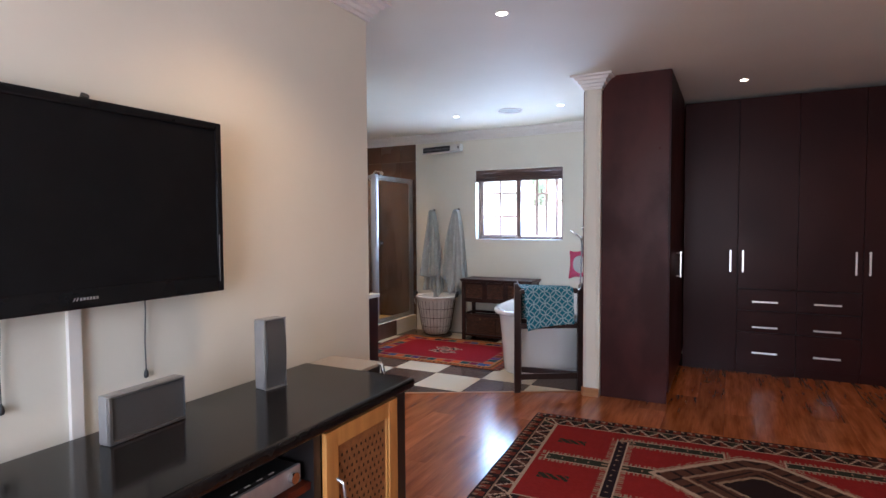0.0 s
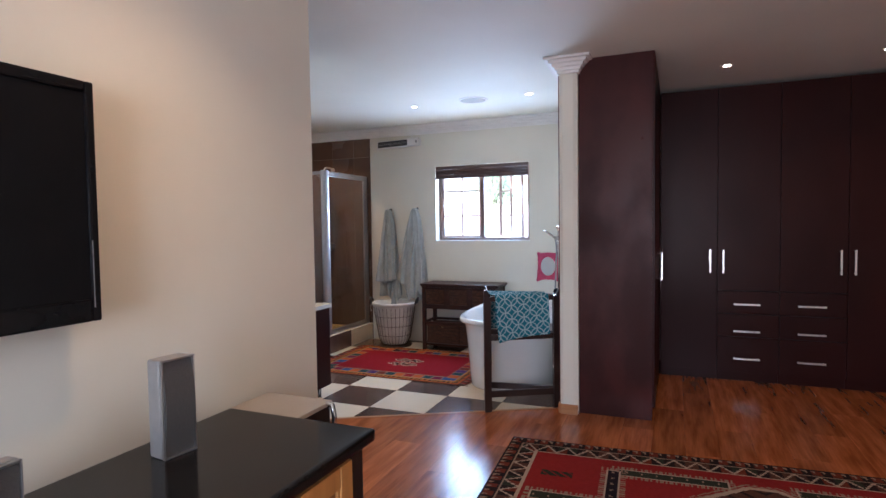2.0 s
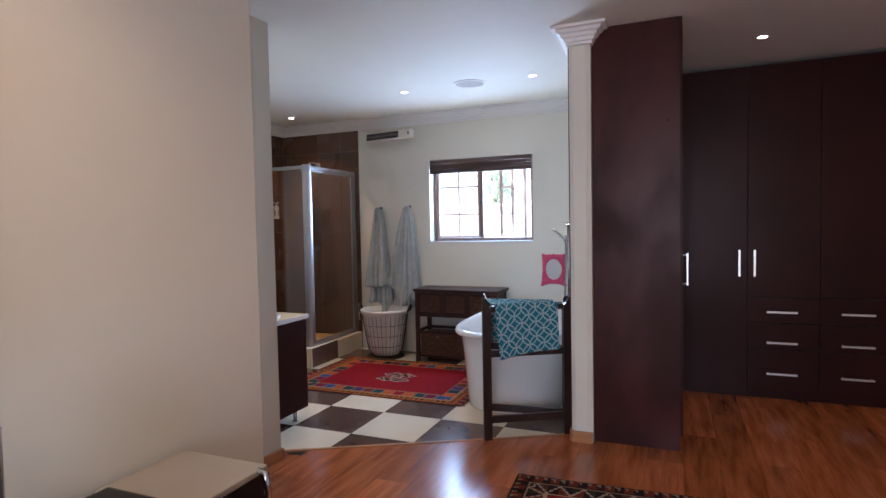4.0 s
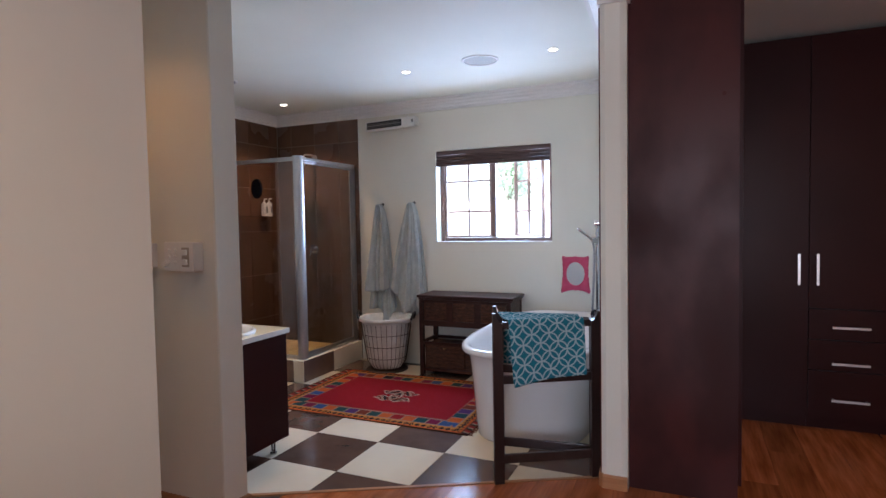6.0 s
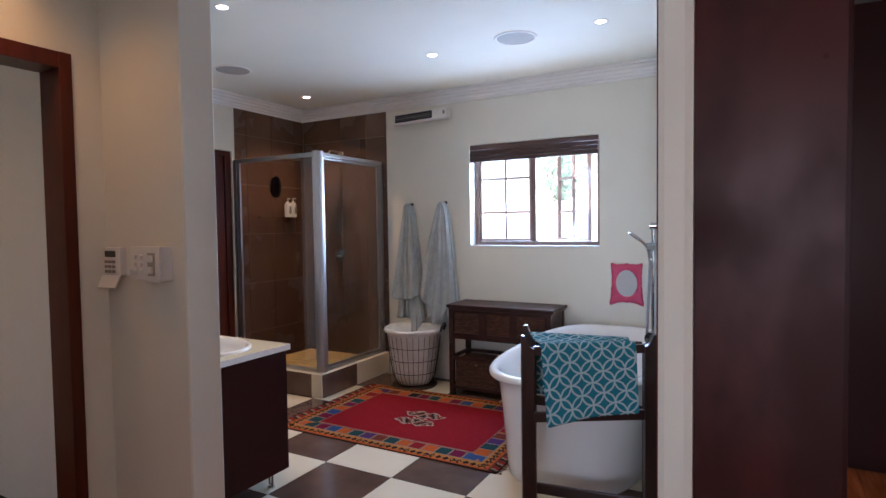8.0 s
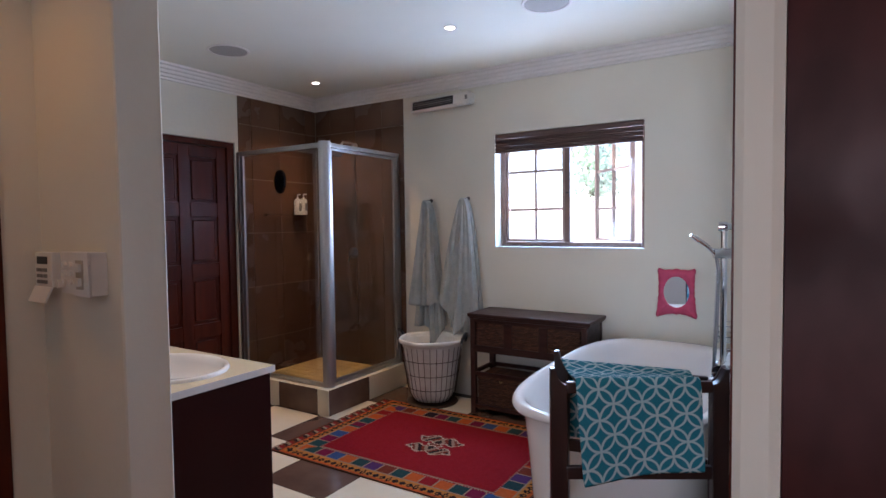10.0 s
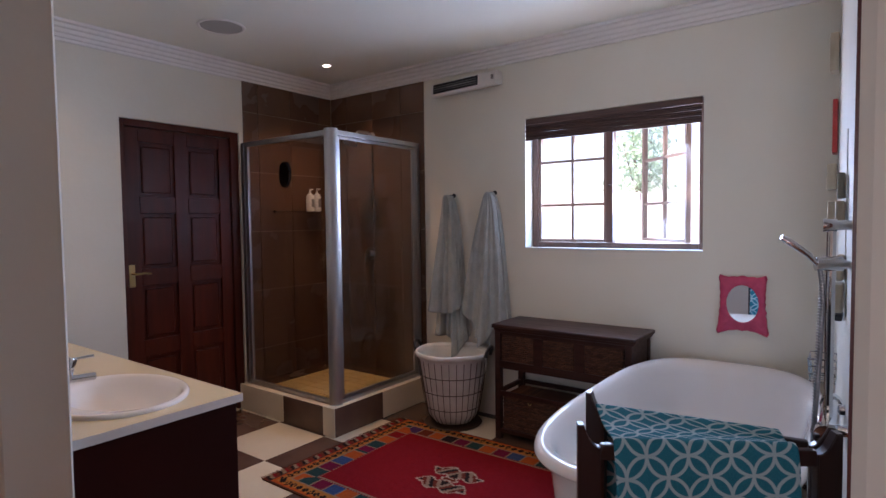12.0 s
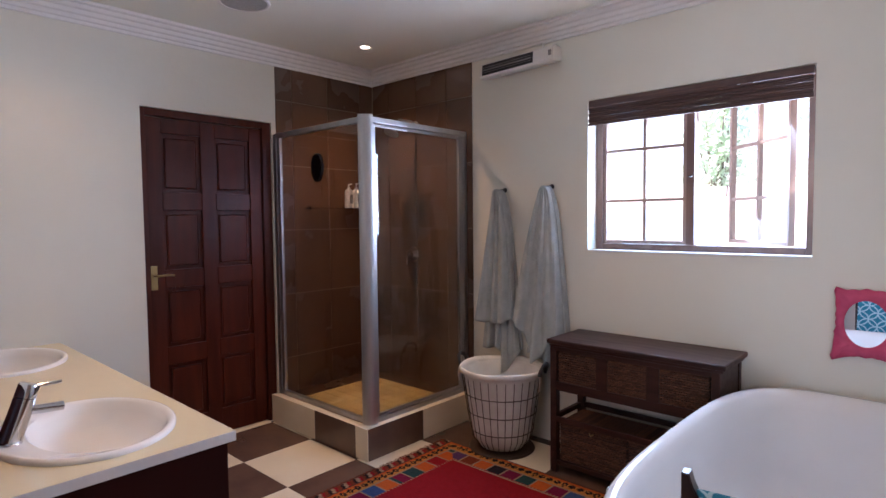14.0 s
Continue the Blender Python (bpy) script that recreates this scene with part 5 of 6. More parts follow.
# ---------------------------------------------------------------- bathroom: towels on hooks
def hung_towel(x, top, layers, seed, label):
    """A towel hung by its middle from a hook: gathered at the top, falling in folds.
    Each layer: left edge, right edge, length at the left, middle and right, distance from the wall."""
    rng = random.Random(seed)
    t = thing("hanging_towel", (x, NORTH, top), 0, label, "towel", "towels on wall hooks")
    for left, right, l0, l1, l2, away in layers:
        bm = bmesh.new()
        nu, nv = 56, 54
        ph = rng.uniform(0, 6)
        rows = []
        for j in range(nv + 1):
            v = j / nv
            row = []
            for i in range(nu + 1):
                u = i / nu
                g = 2 * u - 1
                hem = l0 * max(0, -g) + l2 * max(0, g) + l1 * (1 - abs(g)) + 0.012 * math.sin(9 * u + ph)
                side = 0.020 * g * (1 - v) ** 2 + (left + (right - left) * u) * (v ** 0.66)
                folds = math.sin(9.0 * u + ph + 0.5 * v) * 0.55 + math.sin(19.0 * u - ph + 0.9 * v) * 0.33 + 0.25 * math.sin(31 * u + 2 * ph)
                y = -away - (0.010 + 0.040 * v) * (1 + folds) * 0.8 - 0.030 * math.exp(-12 * v)
                row.append(bm.verts.new((side + 0.010 * folds * v * (1 - v), y, -v * hem + 0.012 * (1 - g * g) * math.exp(-14 * v))))
            rows.append(row)
        for a, b in zip(rows, rows[1:]):
            for i in range(nu):
                bm.faces.new((a[i], a[i + 1], b[i + 1], b[i]))
        ob = part("cloth", bm, M_TOWEL_G, t, smooth=180)
        so = ob.modifiers.new("thickness", "SOLIDIFY")
        so.thickness, so.offset = 0.007, 0
    bm = bmesh.new()
    tube(bm, [(0, 0.0, 0.008), (0, -0.045, 0.008), (0, -0.060, 0.004), (0, -0.060, 0.010)], 0.007, 8)
    tube(bm, [(0, 0.0, 0.008), (0, -0.006, 0.008)], 0.016, 12)
    part("hook", bm, M_DARKP, t, "small black wall hook")
    return t


hung_towel(-3.332, 1.565, ((-0.145, 0.150, 1.02, 1.05, 1.02, 0.008), (-0.150, 0.125, 0.83, 0.87, 0.79, 0.062), (-0.045, 0.140, 0.98, 1.16, 1.05, 0.036)), 4, "pale grey-green bath towel hung from a wall hook")
hung_towel(-2.980, 1.572, ((-0.140, 0.150, 1.04, 1.08, 1.02, 0.010), (-0.235, 0.110, 0.80, 1.06, 0.86, 0.064), (-0.110, 0.150, 1.00, 0.98, 1.00, 0.036)), 9, "pale grey-green bath towel hung from a wall hook")

# ---------------------------------------------------------------- bathroom: laundry basket
basket = thing("laundry_basket", (-3.165, 6.215, 0.0), 12, "round wire laundry basket lined with off-white cotton", "basket")
BH, R0, R1 = 0.50, 0.162, 0.246
rad = lambda z: R0 + (R1 - R0) * (max(z, 0) / BH) ** 0.9 - 0.045 * max(0.0, 1 - z / 0.09) ** 2
bm = bmesh.new()
lathe(bm, [(0.195, 0.0), (0.200, 0.006), (0.195, 0.012), (0.02, 0.012)], seg=36)
part("base", bm, M_WIRE, basket)
bm = bmesh.new()
prof = [(0.01, 0.022)] + [(rad(z) - 0.010, z) for z in np.linspace(0.022, 0.49, 12)] + [(R1 + 0.002, 0.508), (R1 + 0.010, 0.500), (R1 + 0.009, 0.488), (R1 + 0.007, 0.474), (R1 + 0.002, 0.472)]
prof += [(R1 - 0.004, 0.49)] + [(rad(z) - 0.016, z) for z in np.linspace(0.47, 0.05, 8)] + [(0.01, 0.045)]
lathe(bm, prof, seg=64)
for v in bm.verts:
    a = math.atan2(v.co.y, v.co.x)
    k = 1 + 0.012 * math.sin(9 * a + 7 * v.co.z) * (1 if v.co.z < 0.44 else 0.3)
    v.co.x, v.co.y = v.co.x * k, v.co.y * k
    if v.co.z > 0.44:
        v.co.z += 0.0025 * math.sin(5 * a)
part("liner", bm, M_LINER, basket, "off-white cotton liner folded over the rim", 180)
for k in range(30):
    a = 2 * math.pi * k / 30
    bm = bmesh.new()
    tube(bm, [((rad(z) + 0.002) * math.cos(a), (rad(z) + 0.002) * math.sin(a), z) for z in np.linspace(0.012, 0.455, 7)], 0.0023, 5)
    part("upright_wire", bm, M_WIRE, basket)
for z in (0.03, 0.13, 0.24, 0.35):
    bm = bmesh.new()
    tube(bm, [((rad(z) + 0.004) * math.cos(a), (rad(z) + 0.004) * math.sin(a), z) for a in [2 * math.pi * k / 40 for k in range(40)]], 0.0027, 5, closed=True)
    part("ring_wire", bm, M_WIRE, basket)
for s in (-1, 1):
    bm = bmesh.new()
    tube(bm, [(s * (R1 + 0.012), -0.048, 0.480), (s * (R1 + 0.022), -0.048, 0.515), (s * (R1 + 0.032), -0.030, 0.540), (s * (R1 + 0.036), 0.0, 0.548), (s * (R1 + 0.032), 0.030, 0.540), (s * (R1 + 0.022), 0.048, 0.515), (s * (R1 + 0.012), 0.048, 0.480)], 0.011, 8)
    part("handle", bm, M_DARKP, basket, "dark loop handle")
    bm = bmesh.new()
    tube(bm, [(s * (R1 + 0.018), -0.05, 0.48), (s * (R1 + 0.022), -0.06, 0.43), (s * (R1 + 0.014), -0.055, 0.395)], 0.004, 6)
    part("tie", bm, M_LINER, basket)

# ---------------------------------------------------------------- bathroom: console with woven drawers
CX, CYF, CW, CD, CH = -2.776, 6.125, 0.872, 0.345, 0.735
cons = thing("console_table", (CX, CYF, 0), 0, "dark worn wooden console with woven basket drawers", "console table")
bm = bmesh.new()
box(bm, -0.012, -0.012, CH - 0.026, CW + 0.022, CD + 0.006, CH, 0.007, segments=3)
box(bm, 0.0, 0.0, CH - 0.040, CW + 0.010, CD, CH - 0.0265, 0.004)
part("top", bm, M_CONS, cons, "worn dark top with a moulded edge")
for x in (0.004, CW - 0.040):
    for y in (0.004, CD - 0.044):
        part("leg", boxes((x, y, 0.0, x + 0.038, y + 0.038, CH - 0.0405), bevel=0.003), M_CONS, cons)
part("drawer_case", boxes((0.0425, 0.010, 0.455, CW - 0.0405, CD - 0.046, 0.470), (0.0425, 0.004, 0.4705, CW - 0.0405, 0.014, 0.505), (0.0425, 0.004, 0.672, CW - 0.0405, 0.014, CH - 0.041),
                          (0.0425, CD - 0.030, 0.455, CW - 0.0405, CD - 0.012, CH - 0.041), (0.006, 0.0425, 0.455, 0.030, CD - 0.0445, CH - 0.041), (CW - 0.032, 0.0425, 0.455, CW - 0.008, CD - 0.0445, CH - 0.041)), M_CONS, cons)
dx = (CW - 0.083) / 3
for k in range(2):
    part("divider", boxes((0.0425 + dx * (k + 1) - 0.030, 0.003, 0.5055, 0.0425 + dx * (k + 1) + 0.030, 0.05, 0.6715)), M_CONS, cons)
for k in range(3):
    a, b = 0.0425 + dx * k + (0.031 if k else 0.012), 0.0425 + dx * (k + 1) - (0.031 if k < 2 else 0.012)
    bd = part("basket_drawer", boxes((a, 0.016, 0.507, b, 0.24, 0.671)), M_WICKER, cons, "woven brown basket drawer")
    for r in range(13):
        z = 0.512 + 0.0122 * r
        pts = [(x, 0.012 + 0.0035 * math.sin(46 * math.pi * (x - a) / (b - a) / 2 + math.pi * (r % 2)), z) for x in np.linspace(a, b, 38)]
        part("strand", tube(bmesh.new(), pts, 0.0062, 5), M_WICKER, bd)
part("shelf", boxes((0.006, 0.008, 0.045, CW - 0.006, CD - 0.008, 0.068)), M_CONS, cons)
part("shelf_rail", boxes((0.0425, 0.006, 0.285, CW - 0.0405, 0.020, 0.312), (0.0425, CD - 0.03, 0.285, CW - 0.0405, CD - 0.012, 0.312), (0.008, 0.0425, 0.285, 0.028, CD - 0.0445, 0.312), (CW - 0.030, 0.0425, 0.285, CW - 0.010, CD - 0.0445, 0.312)), M_CONS, cons)
for k in range(2):
    a, b = 0.052 + k * 0.390, 0.430 + k * 0.390
    lower = thing("lidded_basket", (CX, CYF, 0.0685), 0, "dark woven lidded basket on the console's lower shelf", "basket", "baskets on the console shelf")
    bd = part("body", boxes((a, 0.033, 0.001, b, 0.29, 0.198)), M_WICKER, lower)
    for r in range(16):
        z = 0.008 + 0.0122 * r
        pts = [(x, 0.030 + 0.0035 * math.sin(60 * math.pi * (x - a) / (b - a) / 2 + math.pi * (r % 2)), z) for x in np.linspace(a, b, 40)]
        part("strand", tube(bmesh.new(), pts, 0.0062, 5), M_WICKER, bd)
    part("lid", boxes((a - 0.004, 0.024, 0.1985, b + 0.004, 0.294, 0.2125), bevel=0.004), M_WICKER, lower)
    bm = bmesh.new()
    tube(bm, [((a + b) / 2 - 0.012, 0.022, 0.19), ((a + b) / 2, 0.012, 0.18), ((a + b) / 2 + 0.012, 0.022, 0.19)], 0.004, 6)
    part("clasp", bm, M_BRASS, lower)

# ---------------------------------------------------------------- bathroom: pink-framed mirror
mir = thing("framed_mirror", (-1.428, NORTH - 0.006, 0.921), 2.0, "small oval mirror in an ornate pink frame", "mirror")


def frame_outline(s):
    """A scrolled rectangle with flared corners."""
    pts = []
    for k in range(72):
        a = 2 * math.pi * k / 72
        c, q = math.cos(a), math.sin(a)
        r = 1.0 / max(abs(c) / 0.112, abs(q) / 0.148)
        flare = 1 + (0.07 if q > 0 else 0.12) * math.exp(-((abs(abs(math.atan2(abs(q) / 0.148, abs(c) / 0.112)) - math.pi / 4)) / 0.16) ** 2)
        wave = 0.97 + 0.018 * math.cos(20 * a)
        if q > 0.85:
            wave += 0.05 * math.exp(-((c) / 0.22) ** 2)
        if q < -0.3:
            wave += 0.045 * (abs(c) > 0.4)
        pts.append((r * c * flare * wave * s, r * q * flare * wave * s))
    return pts


bm = bmesh.new()
out0, out1 = frame_outline(1.0), frame_outline(0.93)
inn = [(0.078 * math.cos(2 * math.pi * k / 72), 0.101 * math.sin(2 * math.pi * k / 72)) for k in range(72)]
loops = [[bm.verts.new((x, y, z)) for x, z in pts] for pts, y in ((out0, -0.001), (out0, -0.014), (out1, -0.022), ([(x * 1.14, z * 1.12) for x, z in inn], -0.024), (inn, -0.016), (inn, -0.001))]
for a, b in zip(loops, loops[1:]):
    for k in range(72):
        bm.faces.new((a[k], a[(k + 1) % 72], b[(k + 1) % 72], b[k]))
for k in range(72):
    bm.faces.new((loops[-1][k], loops[-1][(k + 1) % 72], loops[0][(k + 1) % 72], loops[0][k]))
part("frame", bm, M_PINK, mir, "scrolled pink painted frame", 50)
bm = bmesh.new()
f = bm.faces.new([bm.verts.new((x * 1.01, -0.008, z * 1.01)) for x, z in inn])
bmesh.ops.extrude_face_region(bm, geom=[f])
for v in bm.verts[:72]:
    v.co.y = -0.004
part("glass", bm, M_MIRROR, mir, "oval mirror glass", 20)

# ---------------------------------------------------------------- bathroom: free-standing bath
bath = thing("bathtub", (-1.475, 5.588, 0.0), 0, "free-standing white acrylic bathtub with a rolled rim", "bathtub")
bm = bmesh.new()
OUT = [(0.60, 0.000), (0.822, 0.000), (0.838, 0.012), (0.850, 0.10), (0.865, 0.22), (0.885, 0.36), (0.905, 0.47), (0.926, 0.545), (0.955, 0.562),
       (0.990, 0.568), (1.0, 0.580), (0.996, 0.594), (0.980, 0.602), (0.955, 0.603), (0.930, 0.598), (0.905, 0.580), (0.875, 0.54), (0.83, 0.42), (0.785, 0.28), (0.73, 0.175), (0.62, 0.125), (0.40, 0.112), (0.05, 0.108)]
lathe(bm, OUT, seg=96, sx=0.452, sy=0.888, power=3.3)
part("shell", bm, M_ACRYLIC, bath, smooth=60)
bm = bmesh.new()
tube(bm, [(-0.395, -0.50, 0.540), (-0.452, -0.50, 0.548)], 0.012, 14)
part("overflow_cap", bm, M_CHROME, bath)
bm = bmesh.new()
lathe(bm, [(0.035, 0.112), (0.035, 0.118), (0.028, 0.121), (0.004, 0.121)], 0.0, 0.0, 20)
part("waste", bm, M_CHROME, bath, "chrome waste plug")

# bath filler and hand shower on the partition
fill = thing("bath_mixer", (-0.980, 4.76, 0.0), 0, "chrome wall bath mixer with riser rail and hand shower", "mixer")
bm = bmesh.new()
tube(bm, [(0, 0, 0.88), (0, 0, 1.37)], 0.010, 12)
tube(bm, [(0, 0, 1.36), (0.058, 0.02, 1.36)], 0.012, 12)
tube(bm, [(-0.018, -0.004, 1.36), (0.01, 0, 1.36)], 0.016, 12)
part("riser_rail", bm, M_CHROME, fill)
bm = bmesh.new()
tube(bm, [(-0.030, -0.02, 1.268), (0.022, 0.0, 1.268)], 0.018, 14)
tube(bm, [(0.0, 0.0, 1.268), (0.045, 0.04, 1.262)], 0.011, 10)
part("holder", bm, M_CHROME, fill)
bm = bmesh.new()
tube(bm, [(-0.022, -0.02, 1.262), (-0.045, -0.03, 1.29), (-0.085, -0.045, 1.322), (-0.100, -0.05, 1.332)], 0.009, 12, radii=[0.006, 0.0075, 0.009, 0.006])
part("hand_shower", bm, M_CHROME, fill, "chrome hand shower head")
bm = bmesh.new()
tube(bm, [(-0.022, -0.02, 1.262), (-0.014, -0.016, 1.20), (-0.018, -0.018, 1.05), (-0.024, -0.02, 0.92), (-0.030, -0.02, 0.80), (-0.024, 0.0, 0.745), (-0.006, 0.04, 0.78), (0.0, 0.05, 0.852)], 0.0058, 10)
part("hose", bm, M_HOSE, fill, "ribbed steel hose")
bm = bmesh.new()
for z in np.linspace(0.80, 1.24, 60):
    s = (z - 0.80) / 0.44
    tube(bm, [(-0.030 + 0.0145 * s, -0.019, z), (-0.030 + 0.0145 * s, -0.019, z + 0.0028)], 0.0066, 8)
tagged(part("hose_ribs", bm, M_HOSE, fill), kind="stuff")
bm = bmesh.new()
tube(bm, [(0.0, -0.06, 0.87), (0.0, 0.18, 0.87)], 0.022, 16)
tube(bm, [(0.0, -0.03, 0.87), (0.055, -0.03, 0.87)], 0.014, 10)
tube(bm, [(0.0, 0.15, 0.87), (0.05, 0.15, 0.87)], 0.014, 10)
tube(bm, [(0.0, 0.06, 0.87), (-0.022, 0.06, 0.862), (-0.028, 0.06, 0.825)], 0.013, 12)
part("body", bm, M_CHROME, fill)
for y in (-0.06, 0.18):
    bm = bmesh.new()
    tube(bm, [(0, y, 0.87), (0, y + (0.035 if y > 0 else -0.035), 0.87)], 0.026, 14)
    part("tap_handle", bm, M_CHROME, fill)
rack = thing("wire_soap_rack", (-1.035, 5.16, 0.89), 0, "small chrome wire soap rack on the bath wall", "soap rack")
for k in range(4):
    bm = bmesh.new()
    z, s = 0.022 * k, 0.004 + 0.002 * k
    tube(bm, [(-s, -0.06, z), (0.06, -0.06, z), (0.06, 0.06, z), (-s, 0.06, z)], 0.0016, 6, closed=True)
    part("ring_wire", bm, M_CHROME, rack)
for y in (-0.05, -0.025, 0.0, 0.025, 0.05):
    bm = bmesh.new()
    tube(bm, [(-0.010, y, 0.066), (-0.004, y, 0.0), (0.058, y, 0.0)], 0.0014, 6)
    part("wire", bm, M_CHROME, rack)

# hanging driftwood decorations on the partition
def garland(y, x, rows, label):
    t = thing("driftwood_garland", (x, y, 0.0), 0, label, "wall decoration", "hanging wall decorations")
    top, low = max(r[1] for r in rows) + 0.12, min(r[0] for r in rows)
    bm = bmesh.new()
    tube(bm, [(-0.006, 0, top), (-0.006, 0, low)], 0.0015, 5)
    part("string", bm, M_LINER, t)
    for k, (z0, z1, d, m) in enumerate(rows):
        bm = bmesh.new()
        box(bm, -0.012 - d, -0.045 - 0.01 * (k % 2), z0 + 0.002, -0.0085, 0.045 + 0.008 * (k % 3), z1 - 0.002, 0.006)
        part("block", bm, m, t)


garland(6.18, -1.0045, [(2.02, 2.19, 0.030, M_DRIFT), (1.66, 1.90, 0.016, M_REDENAMEL), (1.50, 1.62, 0.034, M_DRIFT), (1.36, 1.455, 0.028, M_DRIFT)], "string of pale driftwood blocks and a red tag on the wall")
garland(5.05, -0.951, [(1.43, 1.505, 0.016, M_DRIFT_G), (1.365, 1.427, 0.018, M_DRIFT), (1.20, 1.275, 0.014, M_DRIFT), (1.112, 1.197, 0.018, M_DRIFT), (1.088, 1.11, 0.018, M_DARKP)], "string of grey and pale driftwood blocks on the wall")

# ---------------------------------------------------------------- bathroom: towel stand in the opening
FOLD = {"front": ((-1.430, 4.355), (-0.975, 4.625)), "rear": ((-1.505, 4.595), (-0.988, 4.666))}     # two frames that meet at the pier
stand = thing("towel_stand", (-1.430, 4.355, 0.0), 0, "dark stained wooden folding towel stand with horned posts", "towel stand")


def stand_post(outer, tip):
    """A square post whose top sweeps up into a horn on its outer side."""
    out = [(-0.026, 0.0), (0.026, 0.0), (0.026, 0.846), (0.019, 0.848), (0.010, 0.854), (0.002, 0.865), (-0.006, 0.882), (-0.012, tip), (-0.026, tip)]
    bm = bmesh.new()
    a = [bm.verts.new((outer * dx, -0.015, z)) for dx, z in out]
    b = [bm.verts.new((outer * dx, 0.015, z)) for dx, z in out]
    bm.faces.new(a)
    bm.faces.new(b[::-1])
    for k in range(len(out)):
        bm.faces.new((a[k], b[k], b[(k + 1) % len(out)], a[(k + 1) % len(out)]))
    bmesh.ops.recalc_face_normals(bm, faces=bm.faces[:])
    bmesh.ops.bevel(bm, geom=[e for e in bm.edges if abs(e.verts[0].co.y - e.verts[1].co.y) < 0.001], offset=0.002, segments=2, affect="EDGES")
    return bm


for p, q in FOLD.values():
    span = math.hypot(q[0] - p[0], q[1] - p[1])
    at = pose(p[0] + 1.430, p[1] - 4.355, 0, 0, 0, math.degrees(math.atan2(q[1] - p[1], q[0] - p[0])))
    part("post", stand_post(1, 0.902), M_STAND, stand).matrix_local = at
    part("post", stand_post(-1, 0.896), M_STAND, stand).matrix_local = at @ pose(span, 0, 0)
    for z, h in ((0.836, 0.019), (0.55, 0.022), (0.13, 0.024)):
        part("rail", boxes((0.0262, -0.010, z - h, span - 0.0262, 0.010, z + h), bevel=0.004), M_STAND, stand).matrix_local = at
for z in (0.20, 0.72):
    bm = bmesh.new()
    tube(bm, [(0.456, 0.289, z - 0.03), (0.456, 0.289, z + 0.03)], 0.006, 10)
    part("hinge", bm, M_BRASS, stand, "small brass hinge pin")

# printed towel over the stand's two rails
tow = thing("printed_towel", (-1.430, 4.355, 0.0), math.degrees(math.atan2(0.270, 0.455)), "teal towel with a white circle print draped over the stand", "towel")
SD = 0.22
prof = [(-0.030, 0.553), (-0.026, 0.61), (-0.022, 0.70), (-0.019, 0.80), (-0.0165, 0.842), (-0.010, 0.860), (0.0, 0.866), (0.012, 0.864), (0.05, 0.858), (0.11, 0.852), (0.17, 0.858),
        (SD - 0.01, 0.868), (SD + 0.004, 0.869), (SD + 0.014, 0.862), (SD + 0.0175, 0.846), (SD + 0.020, 0.78), (SD + 0.024, 0.68), (SD + 0.03, 0.57)]
cum = [0.0]
for (a0, b0), (a1, b1) in zip(prof, prof[1:]):
    cum.append(cum[-1] + math.hypot(a1 - a0, b1 - b0))
bm = bmesh.new()
uvl = bm.loops.layers.uv.new("UVMap")
nu = 40
grid = []
for j, (y0, z) in enumerate(prof):
    row = []
    for i in range(nu + 1):
        u = i / nu
        hang = max(0.0, 0.85 - z) / 0.32
        front = y0 < 0.1
        x = 0.055 + u * 0.408 + hang * (0.022 * (1 - u) + 0.006 * u if front else 0.0)
        reach = 0.2447 - 0.4182 * (x - 0.058)      # distance of the rear rail behind the front one
        y = y0 if y0 < 0.0125 else (y0 * reach / SD if y0 < SD else reach + y0 - SD)
        yy = y + hang * 0.008 * math.sin(7 * u + (1 if front else 3)) * (-1 if front else 1) - (0.004 * hang if front else 0)
        zz = z - hang * (0.045 * (1 - u) ** 2 if front else 0.02 * u) + hang * (0.012 * u if front else 0)
        row.append((bm.verts.new((x, yy, zz)), (x, cum[j])))
    grid.append(row)
for ra, rb in zip(grid, grid[1:]):
    for i in range(nu):
        q = (ra[i], ra[i + 1], rb[i + 1], rb[i])
        f = bm.faces.new([v for v, _ in q])
        for lp, (_, c) in zip(f.loops, q):
            lp[uvl].uv = c
cloth = part("cloth", bm, M_TOWEL, tow, smooth=180)
so = cloth.modifiers.new("thickness", "SOLIDIFY")
so.thickness, so.offset = 0.006, 0.0
sb = cloth.modifiers.new("round", "SUBSURF")
sb.levels = sb.render_levels = 1

# ---------------------------------------------------------------- bathroom: vanity
VX0, VX1, VY0, VY1, VH = WEST + 0.004, -2.742, BATH_S + 0.004, 4.302, 0.76
van = thing("vanity_cabinet", (0, 0, 0), 0, "dark brown melamine vanity cabinet on short chrome legs", "vanity")
part("carcass", boxes((VX0, VY0 + 0.026, 0.12, VX1 - 0.022, VY1 - 0.040, 0.62), (VX0, VY0 + 0.026, 0.62, VX1 - 0.022, VY0 + 0.05, VH - 0.031), (VX0, VY1 - 0.06, 0.62, VX1 - 0.022, VY1 - 0.040, VH - 0.031),
                      (VX1 - 0.05, VY0 + 0.0505, 0.62, VX1 - 0.022, VY1 - 0.0605, VH - 0.031)), M_WENGE, van)
part("end_panel", boxes((VX1 - 0.0215, VY0 + 0.0095, 0.10, VX1 - 0.006, VY1 - 0.022, VH - 0.031), bevel=0.001), M_WENGE, van)
